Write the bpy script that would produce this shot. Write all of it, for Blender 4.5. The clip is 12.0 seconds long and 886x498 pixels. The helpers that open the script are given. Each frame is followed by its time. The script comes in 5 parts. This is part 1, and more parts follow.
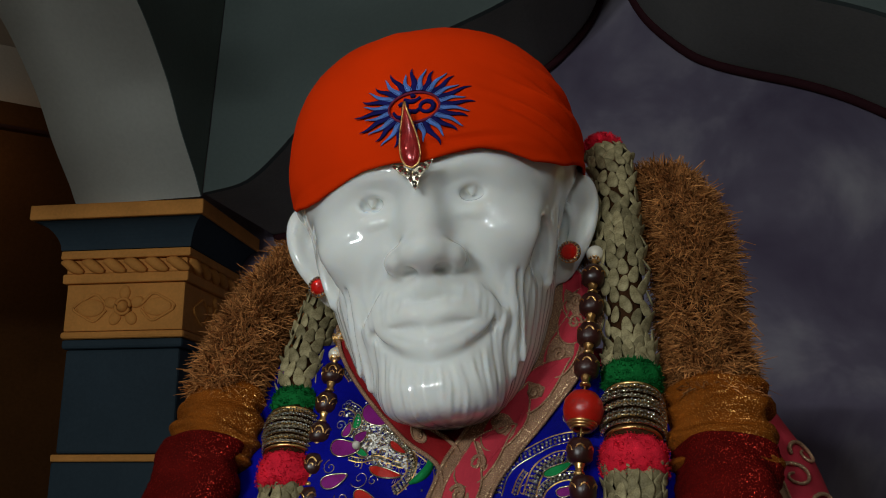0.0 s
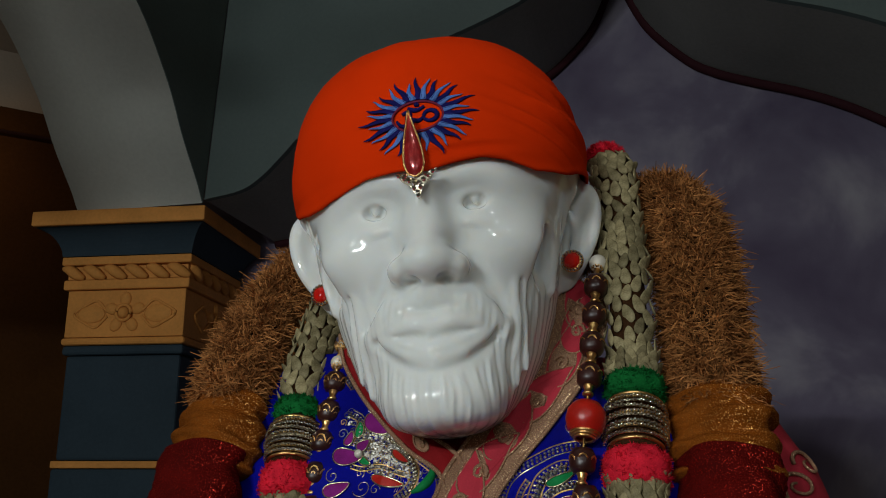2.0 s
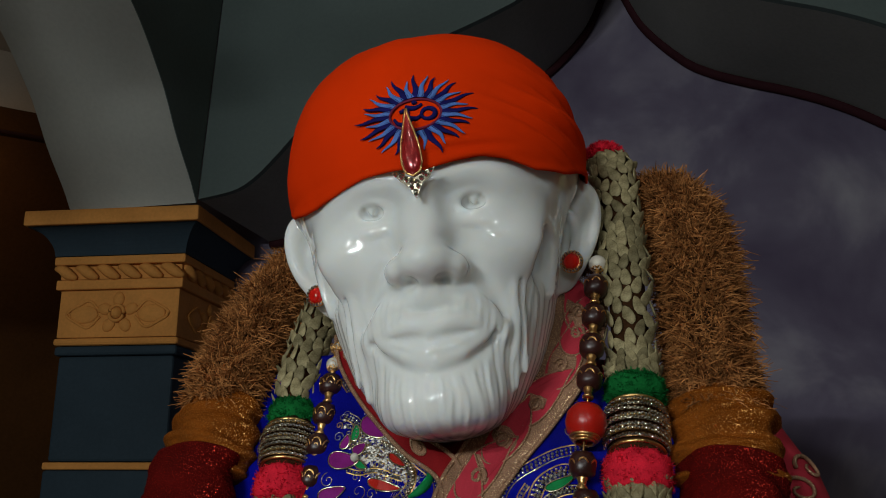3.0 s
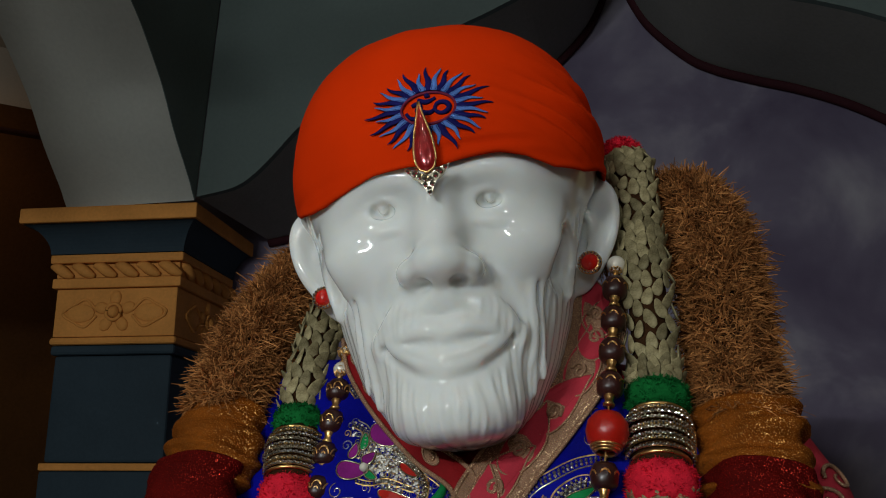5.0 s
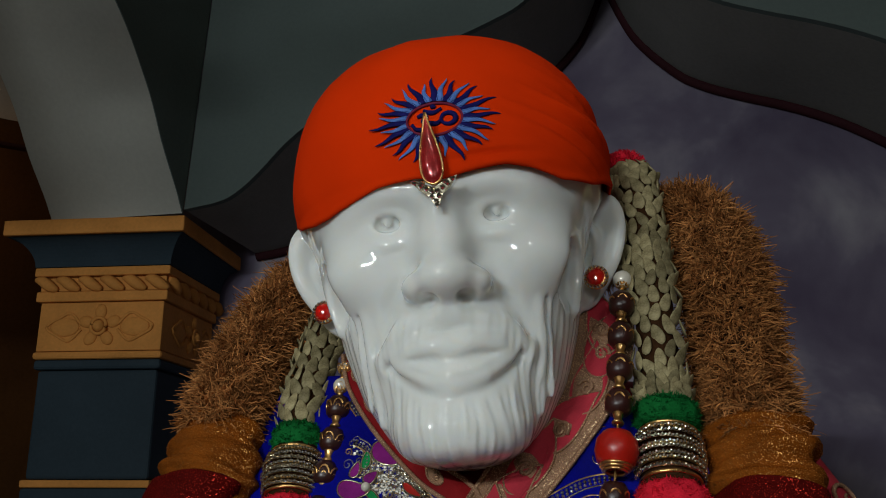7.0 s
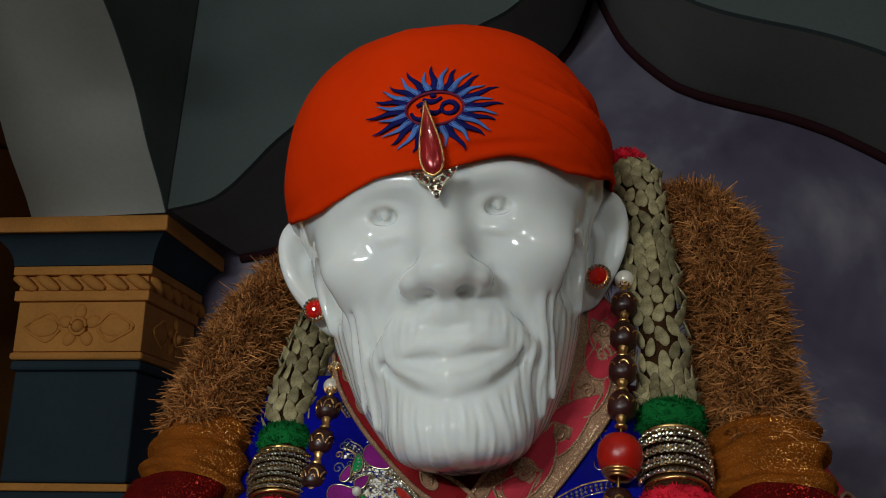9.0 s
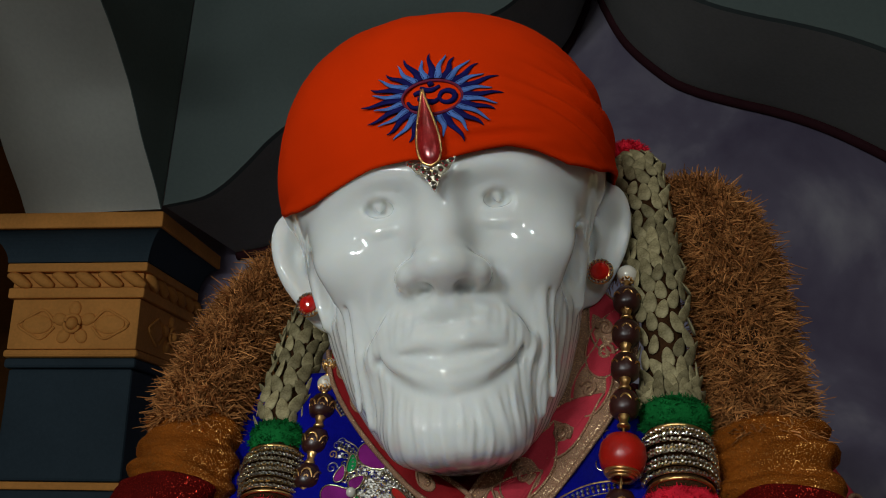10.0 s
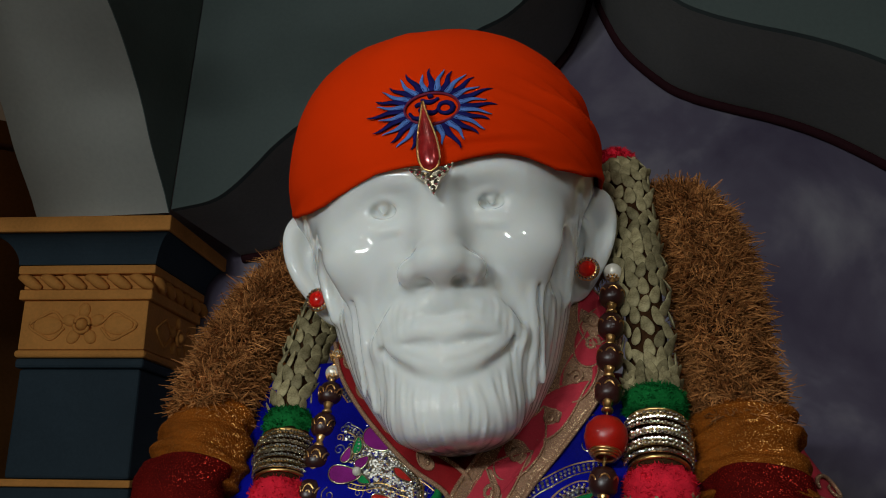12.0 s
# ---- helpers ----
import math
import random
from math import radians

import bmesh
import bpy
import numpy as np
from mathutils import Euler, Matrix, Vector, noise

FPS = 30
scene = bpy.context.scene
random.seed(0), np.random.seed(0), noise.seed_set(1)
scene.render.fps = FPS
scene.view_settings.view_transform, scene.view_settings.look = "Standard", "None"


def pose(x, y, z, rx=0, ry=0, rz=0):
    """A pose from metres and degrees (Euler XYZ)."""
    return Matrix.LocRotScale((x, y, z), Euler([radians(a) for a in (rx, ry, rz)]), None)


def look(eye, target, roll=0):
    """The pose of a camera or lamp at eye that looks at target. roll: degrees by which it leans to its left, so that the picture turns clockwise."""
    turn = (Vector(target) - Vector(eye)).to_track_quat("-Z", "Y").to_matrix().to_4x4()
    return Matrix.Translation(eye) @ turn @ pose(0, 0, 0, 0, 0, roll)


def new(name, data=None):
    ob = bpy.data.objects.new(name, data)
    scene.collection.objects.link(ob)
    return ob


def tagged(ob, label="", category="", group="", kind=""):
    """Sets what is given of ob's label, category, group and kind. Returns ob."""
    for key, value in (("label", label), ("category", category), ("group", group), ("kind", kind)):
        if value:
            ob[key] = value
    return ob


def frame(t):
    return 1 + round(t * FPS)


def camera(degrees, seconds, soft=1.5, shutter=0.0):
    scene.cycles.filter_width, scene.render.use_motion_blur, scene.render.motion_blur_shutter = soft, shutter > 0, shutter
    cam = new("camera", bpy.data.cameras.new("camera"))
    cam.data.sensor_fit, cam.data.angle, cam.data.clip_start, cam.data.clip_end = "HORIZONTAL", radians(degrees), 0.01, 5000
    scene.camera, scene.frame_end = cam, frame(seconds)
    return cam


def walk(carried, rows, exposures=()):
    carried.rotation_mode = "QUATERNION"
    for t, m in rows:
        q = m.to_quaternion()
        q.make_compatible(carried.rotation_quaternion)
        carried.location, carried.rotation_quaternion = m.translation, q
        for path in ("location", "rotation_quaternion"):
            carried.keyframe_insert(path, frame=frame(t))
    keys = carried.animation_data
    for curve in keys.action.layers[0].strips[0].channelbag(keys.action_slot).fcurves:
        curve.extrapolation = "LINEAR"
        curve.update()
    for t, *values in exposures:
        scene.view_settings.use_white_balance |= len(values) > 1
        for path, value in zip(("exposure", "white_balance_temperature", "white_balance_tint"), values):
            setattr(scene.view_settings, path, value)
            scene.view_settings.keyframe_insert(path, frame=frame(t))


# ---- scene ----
cam = camera(54.0, 12.0, 1.0)
ALTAR = pose(0.262, -1.07, 0, 0, 0, 14.0)
PATH = [
    (0, (-0.007, -0.017, 1.549), (0.007, 1.925, 2.029), -0.1),
    (0.5, (-0.016, -0.028, 1.551), (-0.021, 1.913, 2.032), 0.0),
    (1, (-0.013, -0.026, 1.551), (-0.013, 1.915, 2.033), 0.0),
    (1.5, (-0.01, -0.027, 1.553), (-0.005, 1.912, 2.041), 0.1),
    (2, (-0.01, -0.018, 1.551), (0.003, 1.919, 2.046), 0.1),
    (2.5, (-0.012, -0.007, 1.553), (0.007, 1.93, 2.047), 0.1),
    (3, (-0.014, -0.002, 1.555), (0.012, 1.935, 2.051), 0.1),
    (5, (-0.032, 0.041, 1.569), (0.001, 1.98, 2.06), 0.1),
    (5.5, (-0.039, 0.051, 1.569), (-0.009, 1.989, 2.062), 0.0),
    (6, (-0.042, 0.063, 1.569), (0.005, 2.0, 2.062), -0.0),
    (6.5, (-0.048, 0.06, 1.571), (0.007, 1.995, 2.076), -0.0),
    (7, (-0.054, 0.062, 1.573), (0.014, 1.991, 2.097), 0.1),
    (9, (-0.068, 0.102, 1.571), (0.038, 2.025, 2.11), 0.6),
    (9.5, (-0.064, 0.12, 1.57), (0.047, 2.043, 2.106), 0.6),
    (10, (-0.066, 0.13, 1.573), (0.045, 2.054, 2.11), 0.7),
    (10.5, (-0.058, 0.14, 1.576), (0.054, 2.064, 2.113), 0.7),
    (11, (-0.055, 0.163, 1.578), (0.057, 2.086, 2.115), 0.7),
    (11.5, (-0.063, 0.149, 1.569), (0.043, 2.071, 2.111), 0.7),
    (12, (-0.066, 0.057, 1.546), (0.039, 1.978, 2.093), 0.8),
]
walk(cam, [(t, ALTAR @ look(eye, target, roll)) for t, eye, target, roll in PATH])

# ---------------------------------------------------------------- light
world = bpy.data.worlds.new("world")
scene.world = world
world.use_nodes = True
world.node_tree.nodes["Background"].inputs[0].default_value = (0.55, 0.62, 0.70, 1)
world.node_tree.nodes["Background"].inputs[1].default_value = 0.022
scene.view_settings.exposure = 0.0


def area_lamp(name, eye, target, sx, sy, watts, colour):
    data = bpy.data.lights.new(name, "AREA")
    data.shape, data.size, data.size_y, data.energy, data.color = "RECTANGLE", sx, sy, watts, colour
    ob = new(name, data)
    ob.matrix_world = look(eye, target)
    return ob


COOL, WARM = (0.90, 0.985, 0.985), (1.0, 0.62, 0.28)
FACE, HALL = Vector((0.0, 0.0, 1.90)), Vector((-0.6, 2.2, 2.2))
# added fill lights, unseen, to lift arches and backdrop: place, length, width, watts
FILL_LAMPS = [(Vector((-1.6, -4.6, 2.7)), 0.40, 0.05, 50.0), (Vector((-1.1, -5.2, 2.7)), 0.40, 0.05, 50.0)]
# small spotlights on the altar: place, watts
SPOTS = [(Vector((-1.25, -2.2, 2.85)), 8.5), (Vector((-0.45, -2.7, 2.25)), 12.5), (Vector((0.45, -2.7, 2.25)), 20.0), (Vector((1.20, -2.2, 2.85)), 17.5), (Vector((-0.1, -1.9, 3.5)), 5.0), (Vector((0.25, -1.9, 3.5)), 5.0)]
for at, sx, sy, watts in FILL_LAMPS:
    area_lamp("hall_fill_glow", at - Vector((0, 0, 0.03)), HALL, sx, sy, watts, COOL)
for at, watts in SPOTS:
    data = bpy.data.lights.new("spotlight_glow", "SPOT")
    data.energy, data.color, data.spot_size, data.spot_blend, data.shadow_soft_size = watts, COOL, radians(37 if at.x < 0.3 else 48), 1.0, 0.028
    new("spotlight_glow", data).matrix_world = look(at, FACE)
area_lamp("side_hall_glow", (-4.6, 3.6, 4.1), (-4.6, 4.6, 2.6), 0.8, 0.3, 1.6, WARM)


# ---------------------------------------------------------------- materials
def mat(name, colour, rough=0.5, metal=0.0, var=0.15, big=6.0, fine=90.0, bump=0.15, depth=0.002, coat=0.0,
        sss=0.0, sheen=0.0, second=None, island=0.0):
    """A surface with large stains and fine grain in colour, gloss and relief."""
    m = bpy.data.materials.new(name)
    m.use_nodes = True
    nt = m.node_tree
    b = nt.nodes["Principled BSDF"]
    co = nt.nodes.new("ShaderNodeTexCoord")
    n1, n2 = nt.nodes.new("ShaderNodeTexNoise"), nt.nodes.new("ShaderNodeTexNoise")
    n1.inputs["Scale"].default_value, n1.inputs["Detail"].default_value = big, 4
    n2.inputs["Scale"].default_value, n2.inputs["Detail"].default_value = fine, 3
    add = nt.nodes.new("ShaderNodeMath")
    add.operation = "MULTIPLY_ADD"
    add.inputs[1].default_value = 0.45
    for n in (n1, n2):
        nt.links.new(co.outputs["Object"], n.inputs["Vector"])
    nt.links.new(n2.outputs["Fac"], add.inputs[0])
    nt.links.new(n1.outputs["Fac"], add.inputs[2])
    ramp = nt.nodes.new("ShaderNodeValToRGB")
    lo = [max(0, v * (1 - var)) for v in colour]
    hi = [min(1, v * (1 + var)) for v in colour] if second is None else second
    ramp.color_ramp.elements[0].position, ramp.color_ramp.elements[1].position = 0.45, 1.0
    ramp.color_ramp.elements[0].color, ramp.color_ramp.elements[1].color = (*lo, 1), (*hi, 1)
    nt.links.new(add.outputs[0], ramp.inputs[0])
    tone = ramp.outputs[0]
    if island:
        rnd = nt.nodes.new("ShaderNodeNewGeometry").outputs["Random Per Island"] if island < 1 else nt.nodes.new("ShaderNodeObjectInfo").outputs["Random"]
        hsv = nt.nodes.new("ShaderNodeHueSaturation")
        rg = nt.nodes.new("ShaderNodeMapRange")
        k = island if island < 1 else island - 1
        rg.inputs[3].default_value, rg.inputs[4].default_value = 1 - k, 1 + k
        nt.links.new(rnd, rg.inputs[0])
        nt.links.new(rg.outputs[0], hsv.inputs["Value"])
        nt.links.new(tone, hsv.inputs["Color"])
        tone = hsv.outputs[0]
    nt.links.new(tone, b.inputs["Base Color"])
    rr = nt.nodes.new("ShaderNodeMapRange")
    rr.inputs[3].default_value, rr.inputs[4].default_value = max(0.02, rough * 0.85), min(1, rough * 1.15)
    nt.links.new(n1.outputs["Fac"], rr.inputs[0])
    nt.links.new(rr.outputs[0], b.inputs["Roughness"])
    b.inputs["Metallic"].default_value = metal
    b.inputs["Coat Weight"].default_value = coat
    b.inputs["Specular IOR Level"].default_value = 0.5 if rough < 0.40 else 0.04
    b.inputs["Coat Roughness"].default_value = 0.035
    b.inputs["Subsurface Weight"].default_value = sss
    b.inputs["Sheen Weight"].default_value = sheen
    if sss:
        b.inputs["Subsurface Radius"].default_value = (0.9, 0.8, 0.7)
        b.inputs["Subsurface Scale"].default_value = 0.010
    if bump:
        bp = nt.nodes.new("ShaderNodeBump")
        bp.inputs["Strength"].default_value, bp.inputs["Distance"].default_value = bump, depth
        nt.links.new(n2.outputs["Fac"], bp.inputs["Height"])
        nt.links.new(bp.outputs[0], b.inputs["Normal"])
    return m


def glitter(name, colour, fleck, scale=520.0, share=0.10):
    """Cloth with tinsel flecks: each cell of a fine mosaic may be a tilted bit of metal foil."""
    m = mat(name, colour, 0.8, 0, 0.35, 30, 400, 0.5, 0.003)
    nt = m.node_tree
    b = nt.nodes["Principled BSDF"]
    out = nt.nodes["Material Output"]
    co = nt.nodes.new("ShaderNodeTexCoord")
    vo = nt.nodes.new("ShaderNodeTexVoronoi")
    vo.inputs["Scale"].default_value = scale
    nt.links.new(co.outputs["Object"], vo.inputs["Vector"])
    sep = nt.nodes.new("ShaderNodeSeparateColor")
    nt.links.new(vo.outputs["Color"], sep.inputs[0])
    less = nt.nodes.new("ShaderNodeMath")
    less.operation = "LESS_THAN"
    less.inputs[1].default_value = share
    nt.links.new(sep.outputs[0], less.inputs[0])
    foil = nt.nodes.new("ShaderNodeBsdfPrincipled")
    foil.inputs["Base Color"].default_value = (*fleck, 1)
    foil.inputs["Metallic"].default_value, foil.inputs["Roughness"].default_value = 1.0, 0.4
    geo = nt.nodes.new("ShaderNodeNewGeometry")
    sub = nt.nodes.new("ShaderNodeVectorMath")
    sub.operation = "SUBTRACT"
    sub.inputs[1].default_value = (0.5, 0.5, 0.5)
    nt.links.new(vo.outputs["Color"], sub.inputs[0])
    sc = nt.nodes.new("ShaderNodeVectorMath")
    sc.operation = "SCALE"
    sc.inputs["Scale"].default_value = 1.1
    nt.links.new(sub.outputs[0], sc.inputs[0])
    ad = nt.nodes.new("ShaderNodeVectorMath")
    nt.links.new(geo.outputs["Normal"], ad.inputs[0])
    nt.links.new(sc.outputs[0], ad.inputs[1])
    nm = nt.nodes.new("ShaderNodeVectorMath")
    nm.operation = "NORMALIZE"
    nt.links.new(ad.outputs[0], nm.inputs[0])
    nt.links.new(nm.outputs[0], foil.inputs["Normal"])
    mix = nt.nodes.new("ShaderNodeMixShader")
    nt.links.new(less.outputs[0], mix.inputs[0])
    nt.links.new(b.outputs[0], mix.inputs[1])
    nt.links.new(foil.outputs[0], mix.inputs[2])
    nt.links.new(mix.outputs[0], out.inputs["Surface"])
    return m


def glass(name, colour, rough=0.05, clear=0.85):
    m = mat(name, colour, rough, 0, 0.2, 60, 200, 0, coat=1.0)
    b = m.node_tree.nodes["Principled BSDF"]
    b.inputs["Transmission Weight"].default_value = clear
    b.inputs["IOR"].default_value = 1.6
    return m


MARBLE = mat("white_marble", (0.80, 0.80, 0.77), 0.07, 0, 0.035, 5, 34, 0.09, 0.003, coat=0.6, sss=0.9, second=(0.83, 0.83, 0.81))
CLOTH = mat("orange_cloth", (0.64, 0.030, 0.0008), 0.9, 0, 0.10, 9, 900, 0.35, 0.0008)
NAVY = mat("navy_thread", (0.010, 0.009, 0.085), 0.6, 0, 0.3, 80, 1200, 0.6, 0.0008)
SKY = mat("pale_blue_thread", (0.085, 0.17, 0.46), 0.6, 0, 0.3, 80, 1200, 0.6, 0.0008)
MAROON = mat("maroon_thread", (0.16, 0.02, 0.05), 0.6, 0, 0.3, 80, 1200, 0.6, 0.0008)
ENAMEL = mat("red_enamel", (0.34, 0.014, 0.014), 0.20, 0.35, 0.5, 60, 400, 0.1, 0.0005, coat=1.0)
GOLD = mat("worn_gold", (0.78, 0.45, 0.17), 0.28, 1.0, 0.25, 60, 500, 0.15, 0.0006)
DULLGOLD = mat("antique_gold", (0.55, 0.33, 0.12), 0.35, 1.0, 0.35, 80, 500, 0.2, 0.0006)
GUNMETAL = mat("dark_bead_metal", (0.26, 0.24, 0.21), 0.28, 1.0, 0.4, 80, 500, 0.2, 0.0006)
SILVER = mat("silver", (0.62, 0.54, 0.40), 0.22, 1.0, 0.2, 80, 500, 0.15, 0.0005)
CRYSTAL = mat("clear_crystal", (0.85, 0.82, 0.76), 0.10, 1.0, 0.1, 60, 300, 0, coat=1.0)
RUBY = glass("ruby_glass", (0.80, 0.012, 0.006), 0.05, 0.25)
PEARL = mat("pearl", (0.72, 0.66, 0.56), 0.18, 0.15, 0.1, 60, 300, 0, coat=0.8)
BROWN = mat("brown_bead", (0.030, 0.006, 0.004), 0.36, 0, 0.4, 60, 300, 0.1, 0.0006, coat=0.10)
REDSILK = mat("red_silk", (0.42, 0.010, 0.004), 0.30, 0, 0.25, 40, 700, 0.3, 0.0006)
BLUESILK = mat("blue_silk", (0.0030, 0.0040, 0.20), 0.42, 0, 0.35, 14, 600, 0.2, 0.0008)
PINK = mat("pink_silk", (0.44, 0.034, 0.052), 0.5, 0, 0.25, 16, 600, 0.25, 0.0008)
REDCLOTH = mat("red_collar_cloth", (0.22, 0.010, 0.012), 0.6, 0, 0.3, 16, 600, 0.3, 0.0008)
ZARI = glitter("gold_thread_trim", (0.30, 0.165, 0.100), (0.78, 0.54, 0.32), 1100, 0.16)
TANTRIM = mat("tan_trim", (0.30, 0.17, 0.10), 0.6, 0.1, 0.4, 60, 900, 0.5, 0.0008)
PURPLE = mat("purple_patch", (0.20, 0.015, 0.16), 0.45, 0, 0.3, 40, 700, 0.3, 0.0006)
GREENP = mat("green_patch", (0.01, 0.20, 0.055), 0.45, 0, 0.3, 40, 700, 0.3, 0.0006)
SEED = mat("pale_seed", (0.17, 0.135, 0.065), 0.42, 0, 0.3, 60, 500, 0.4, 0.0008, second=(0.36, 0.30, 0.165), island=1.35)
STRAW = mat("root_fibre", (0.20, 0.062, 0.017), 0.6, 0, 0.3, 30, 300, 0.3, 0.001, second=(0.52, 0.225, 0.075), island=0.6)
# near-black core colour paints the shade between fibres, seeds and bangles
GAP_SHADE = mat("gap_shade_core", (0.040, 0.017, 0.007), 0.9, 0, 0.4, 40, 300, 0.6, 0.004)
GREENWOOL = mat("green_wool", (0.006, 0.10, 0.022), 0.9, 0, 0.4, 60, 500, 0.5, 0.002, island=0.4)
REDWOOL = mat("red_wool", (0.62, 0.016, 0.035), 0.9, 0, 0.3, 60, 500, 0.5, 0.002, island=0.3)
AMBER = glitter("amber_tinsel_cloth", (0.195, 0.050, 0.005), (0.80, 0.38, 0.11), 1350, 0.11)
CRIMSON = glitter("crimson_tinsel_cloth", (0.080, 0.0030, 0.0022), (0.72, 0.05, 0.03), 1350, 0.07)
TEAL = mat("teal_paint", (0.118, 0.148, 0.142), 0.75, 0, 0.12, 1.5, 60, 0.15, 0.002)
GREY = mat("grey_paint", (0.58, 0.58, 0.53), 0.75, 0, 0.10, 1.5, 60, 0.15, 0.002)
CHARCOAL = mat("charcoal_paint", (0.235, 0.23, 0.215), 0.8, 0, 0.15, 1.5, 60, 0.15, 0.002)
EDGE = mat("maroon_edge_paint", (0.045, 0.014, 0.018), 0.7, 0, 0.2, 4, 60, 0.15, 0.002)
OCHRE = mat("ochre_paint", (0.60, 0.255, 0.065), 0.55, 0, 0.18, 5, 80, 0.25, 0.003)
SLATE = mat("slate_blue_paint", (0.032, 0.048, 0.062), 0.5, 0, 0.15, 3, 70, 0.15, 0.002)
BROWNWALL = mat("brown_wall_paint", (0.085, 0.034, 0.010), 0.8, 0, 0.3, 1.2, 40, 0.2, 0.003)
CREAM = mat("cream_plaster", (0.55, 0.44, 0.34), 0.85, 0, 0.1, 2, 60, 0.2, 0.003)
FLOOR = mat("grey_granite", (0.22, 0.21, 0.20), 0.25, 0, 0.25, 4, 120, 0.05, 0.001)
WHITE = mat("white_enamel", (0.75, 0.75, 0.73), 0.4, 0, 0.05, 4, 60, 0.05, 0.001)


def cloud_wall():
    """A backdrop wall painted with soft violet clouds."""
    m = bpy.data.materials.new("violet_cloud_paint")
    m.use_nodes = True
    nt = m.node_tree
    b = nt.nodes["Principled BSDF"]
    co = nt.nodes.new("ShaderNodeTexCoord")
    n1, n2 = nt.nodes.new("ShaderNodeTexNoise"), nt.nodes.new("ShaderNodeTexNoise")
    n1.inputs["Scale"].default_value, n1.inputs["Detail"].default_value, n1.inputs["Distortion"].default_value = 1.7, 5, 0.4
    n2.inputs["Scale"].default_value, n2.inputs["Detail"].default_value = 160, 2
    for n in (n1, n2):
        nt.links.new(co.outputs["Object"], n.inputs["Vector"])
    r = nt.nodes.new("ShaderNodeValToRGB")
    e = r.color_ramp.elements
    e[0].position, e[0].color = 0.30, (0.082, 0.058, 0.112, 1)
    e[1].position, e[1].color = 0.72, (0.40, 0.37, 0.42, 1)
    mid = e.new(0.5)
    mid.color = (0.165, 0.138, 0.205, 1)
    nt.links.new(n1.outputs["Fac"], r.inputs[0])
    nt.links.new(r.outputs[0], b.inputs["Base Color"])
    b.inputs["Roughness"].default_value = 0.8
    bp = nt.nodes.new("ShaderNodeBump")
    bp.inputs["Strength"].default_value, bp.inputs["Distance"].default_value = 0.12, 0.002
    nt.links.new(n2.outputs["Fac"], bp.inputs["Height"])
    nt.links.new(bp.outputs[0], b.inputs["Normal"])
    return m


CLOUD = cloud_wall()


# ---------------------------------------------------------------- building helpers
def thing(name, at, label, category, group="", kind=""):
    """An empty at the base of a thing, which carries its parts."""
    e = new(name)
    e.location = at
    e.empty_display_size = 0.02
    return tagged(e, label, category, group, kind)


def mesh_of(bm, material, smooth=True, name="mesh"):
    me = bpy.data.meshes.new(name)
    bm.normal_update()
    bm.to_mesh(me)
    bm.free()
    me.materials.append(material)
    if smooth:
        me.shade_smooth()
    return me


def link_under(ob, parent):
    ob.parent = parent
    ob.matrix_parent_inverse = world_of(parent).inverted()
    return ob


def world_of(ob):
    m = ob.matrix_basis.copy()
    if ob.parent is not None:
        m = world_of(ob.parent) @ ob.matrix_parent_inverse @ m
    return m


def part(name, bm, material, parent, label="", smooth=True, m=None):
    """One mesh object under a thing or a part; the mesh is in world metres unless m places it."""
    me = bm if isinstance(bm, bpy.types.Mesh) else mesh_of(bm, material, smooth, name)
    ob = new(name, me)
    if m is not None:
        ob.matrix_basis = m
    if parent is not None:
        link_under(ob, parent)
    return tagged(ob, label)


def solid(name, bm, material, label, category, kind="", smooth=False, group=""):
    ob = new(name, mesh_of(bm, material, smooth, name))
    return tagged(ob, label, category, group, kind)


def mesh_from(verts, faces, material, name="mesh", smooth=True):
    me = bpy.data.meshes.new(name)
    me.from_pydata([tuple(v) for v in verts], [], [tuple(f) for f in faces])
    me.materials.append(material)
    if smooth:
        me.shade_smooth()
    me.update()
    return me


def box(bm, x0, x1, y0, y1, z0, z1, bevel=0.0):
    r = bmesh.ops.create_cube(bm, size=1)["verts"]
    bmesh.ops.scale(bm, vec=(x1 - x0, y1 - y0, z1 - z0), verts=r)
    bmesh.ops.translate(bm, vec=((x0 + x1) / 2, (y0 + y1) / 2, (z0 + z1) / 2), verts=r)
    if bevel:
        edges = list({e for v in r for e in v.link_edges})
        bmesh.ops.bevel(bm, geom=edges, offset=bevel, segments=2, affect="EDGES", profile=0.5)


def ball(bm, at, rx, ry=None, rz=None, u=16, v=10, m=None):
    r = bmesh.ops.create_uvsphere(bm, u_segments=u, v_segments=v, radius=1)["verts"]
    mm = Matrix.Translation(at) @ (m if m is not None else Matrix.Identity(4)) @ Matrix.Diagonal((rx, ry or rx, rz or rx, 1))
    bmesh.ops.transform(bm, matrix=mm, verts=r)


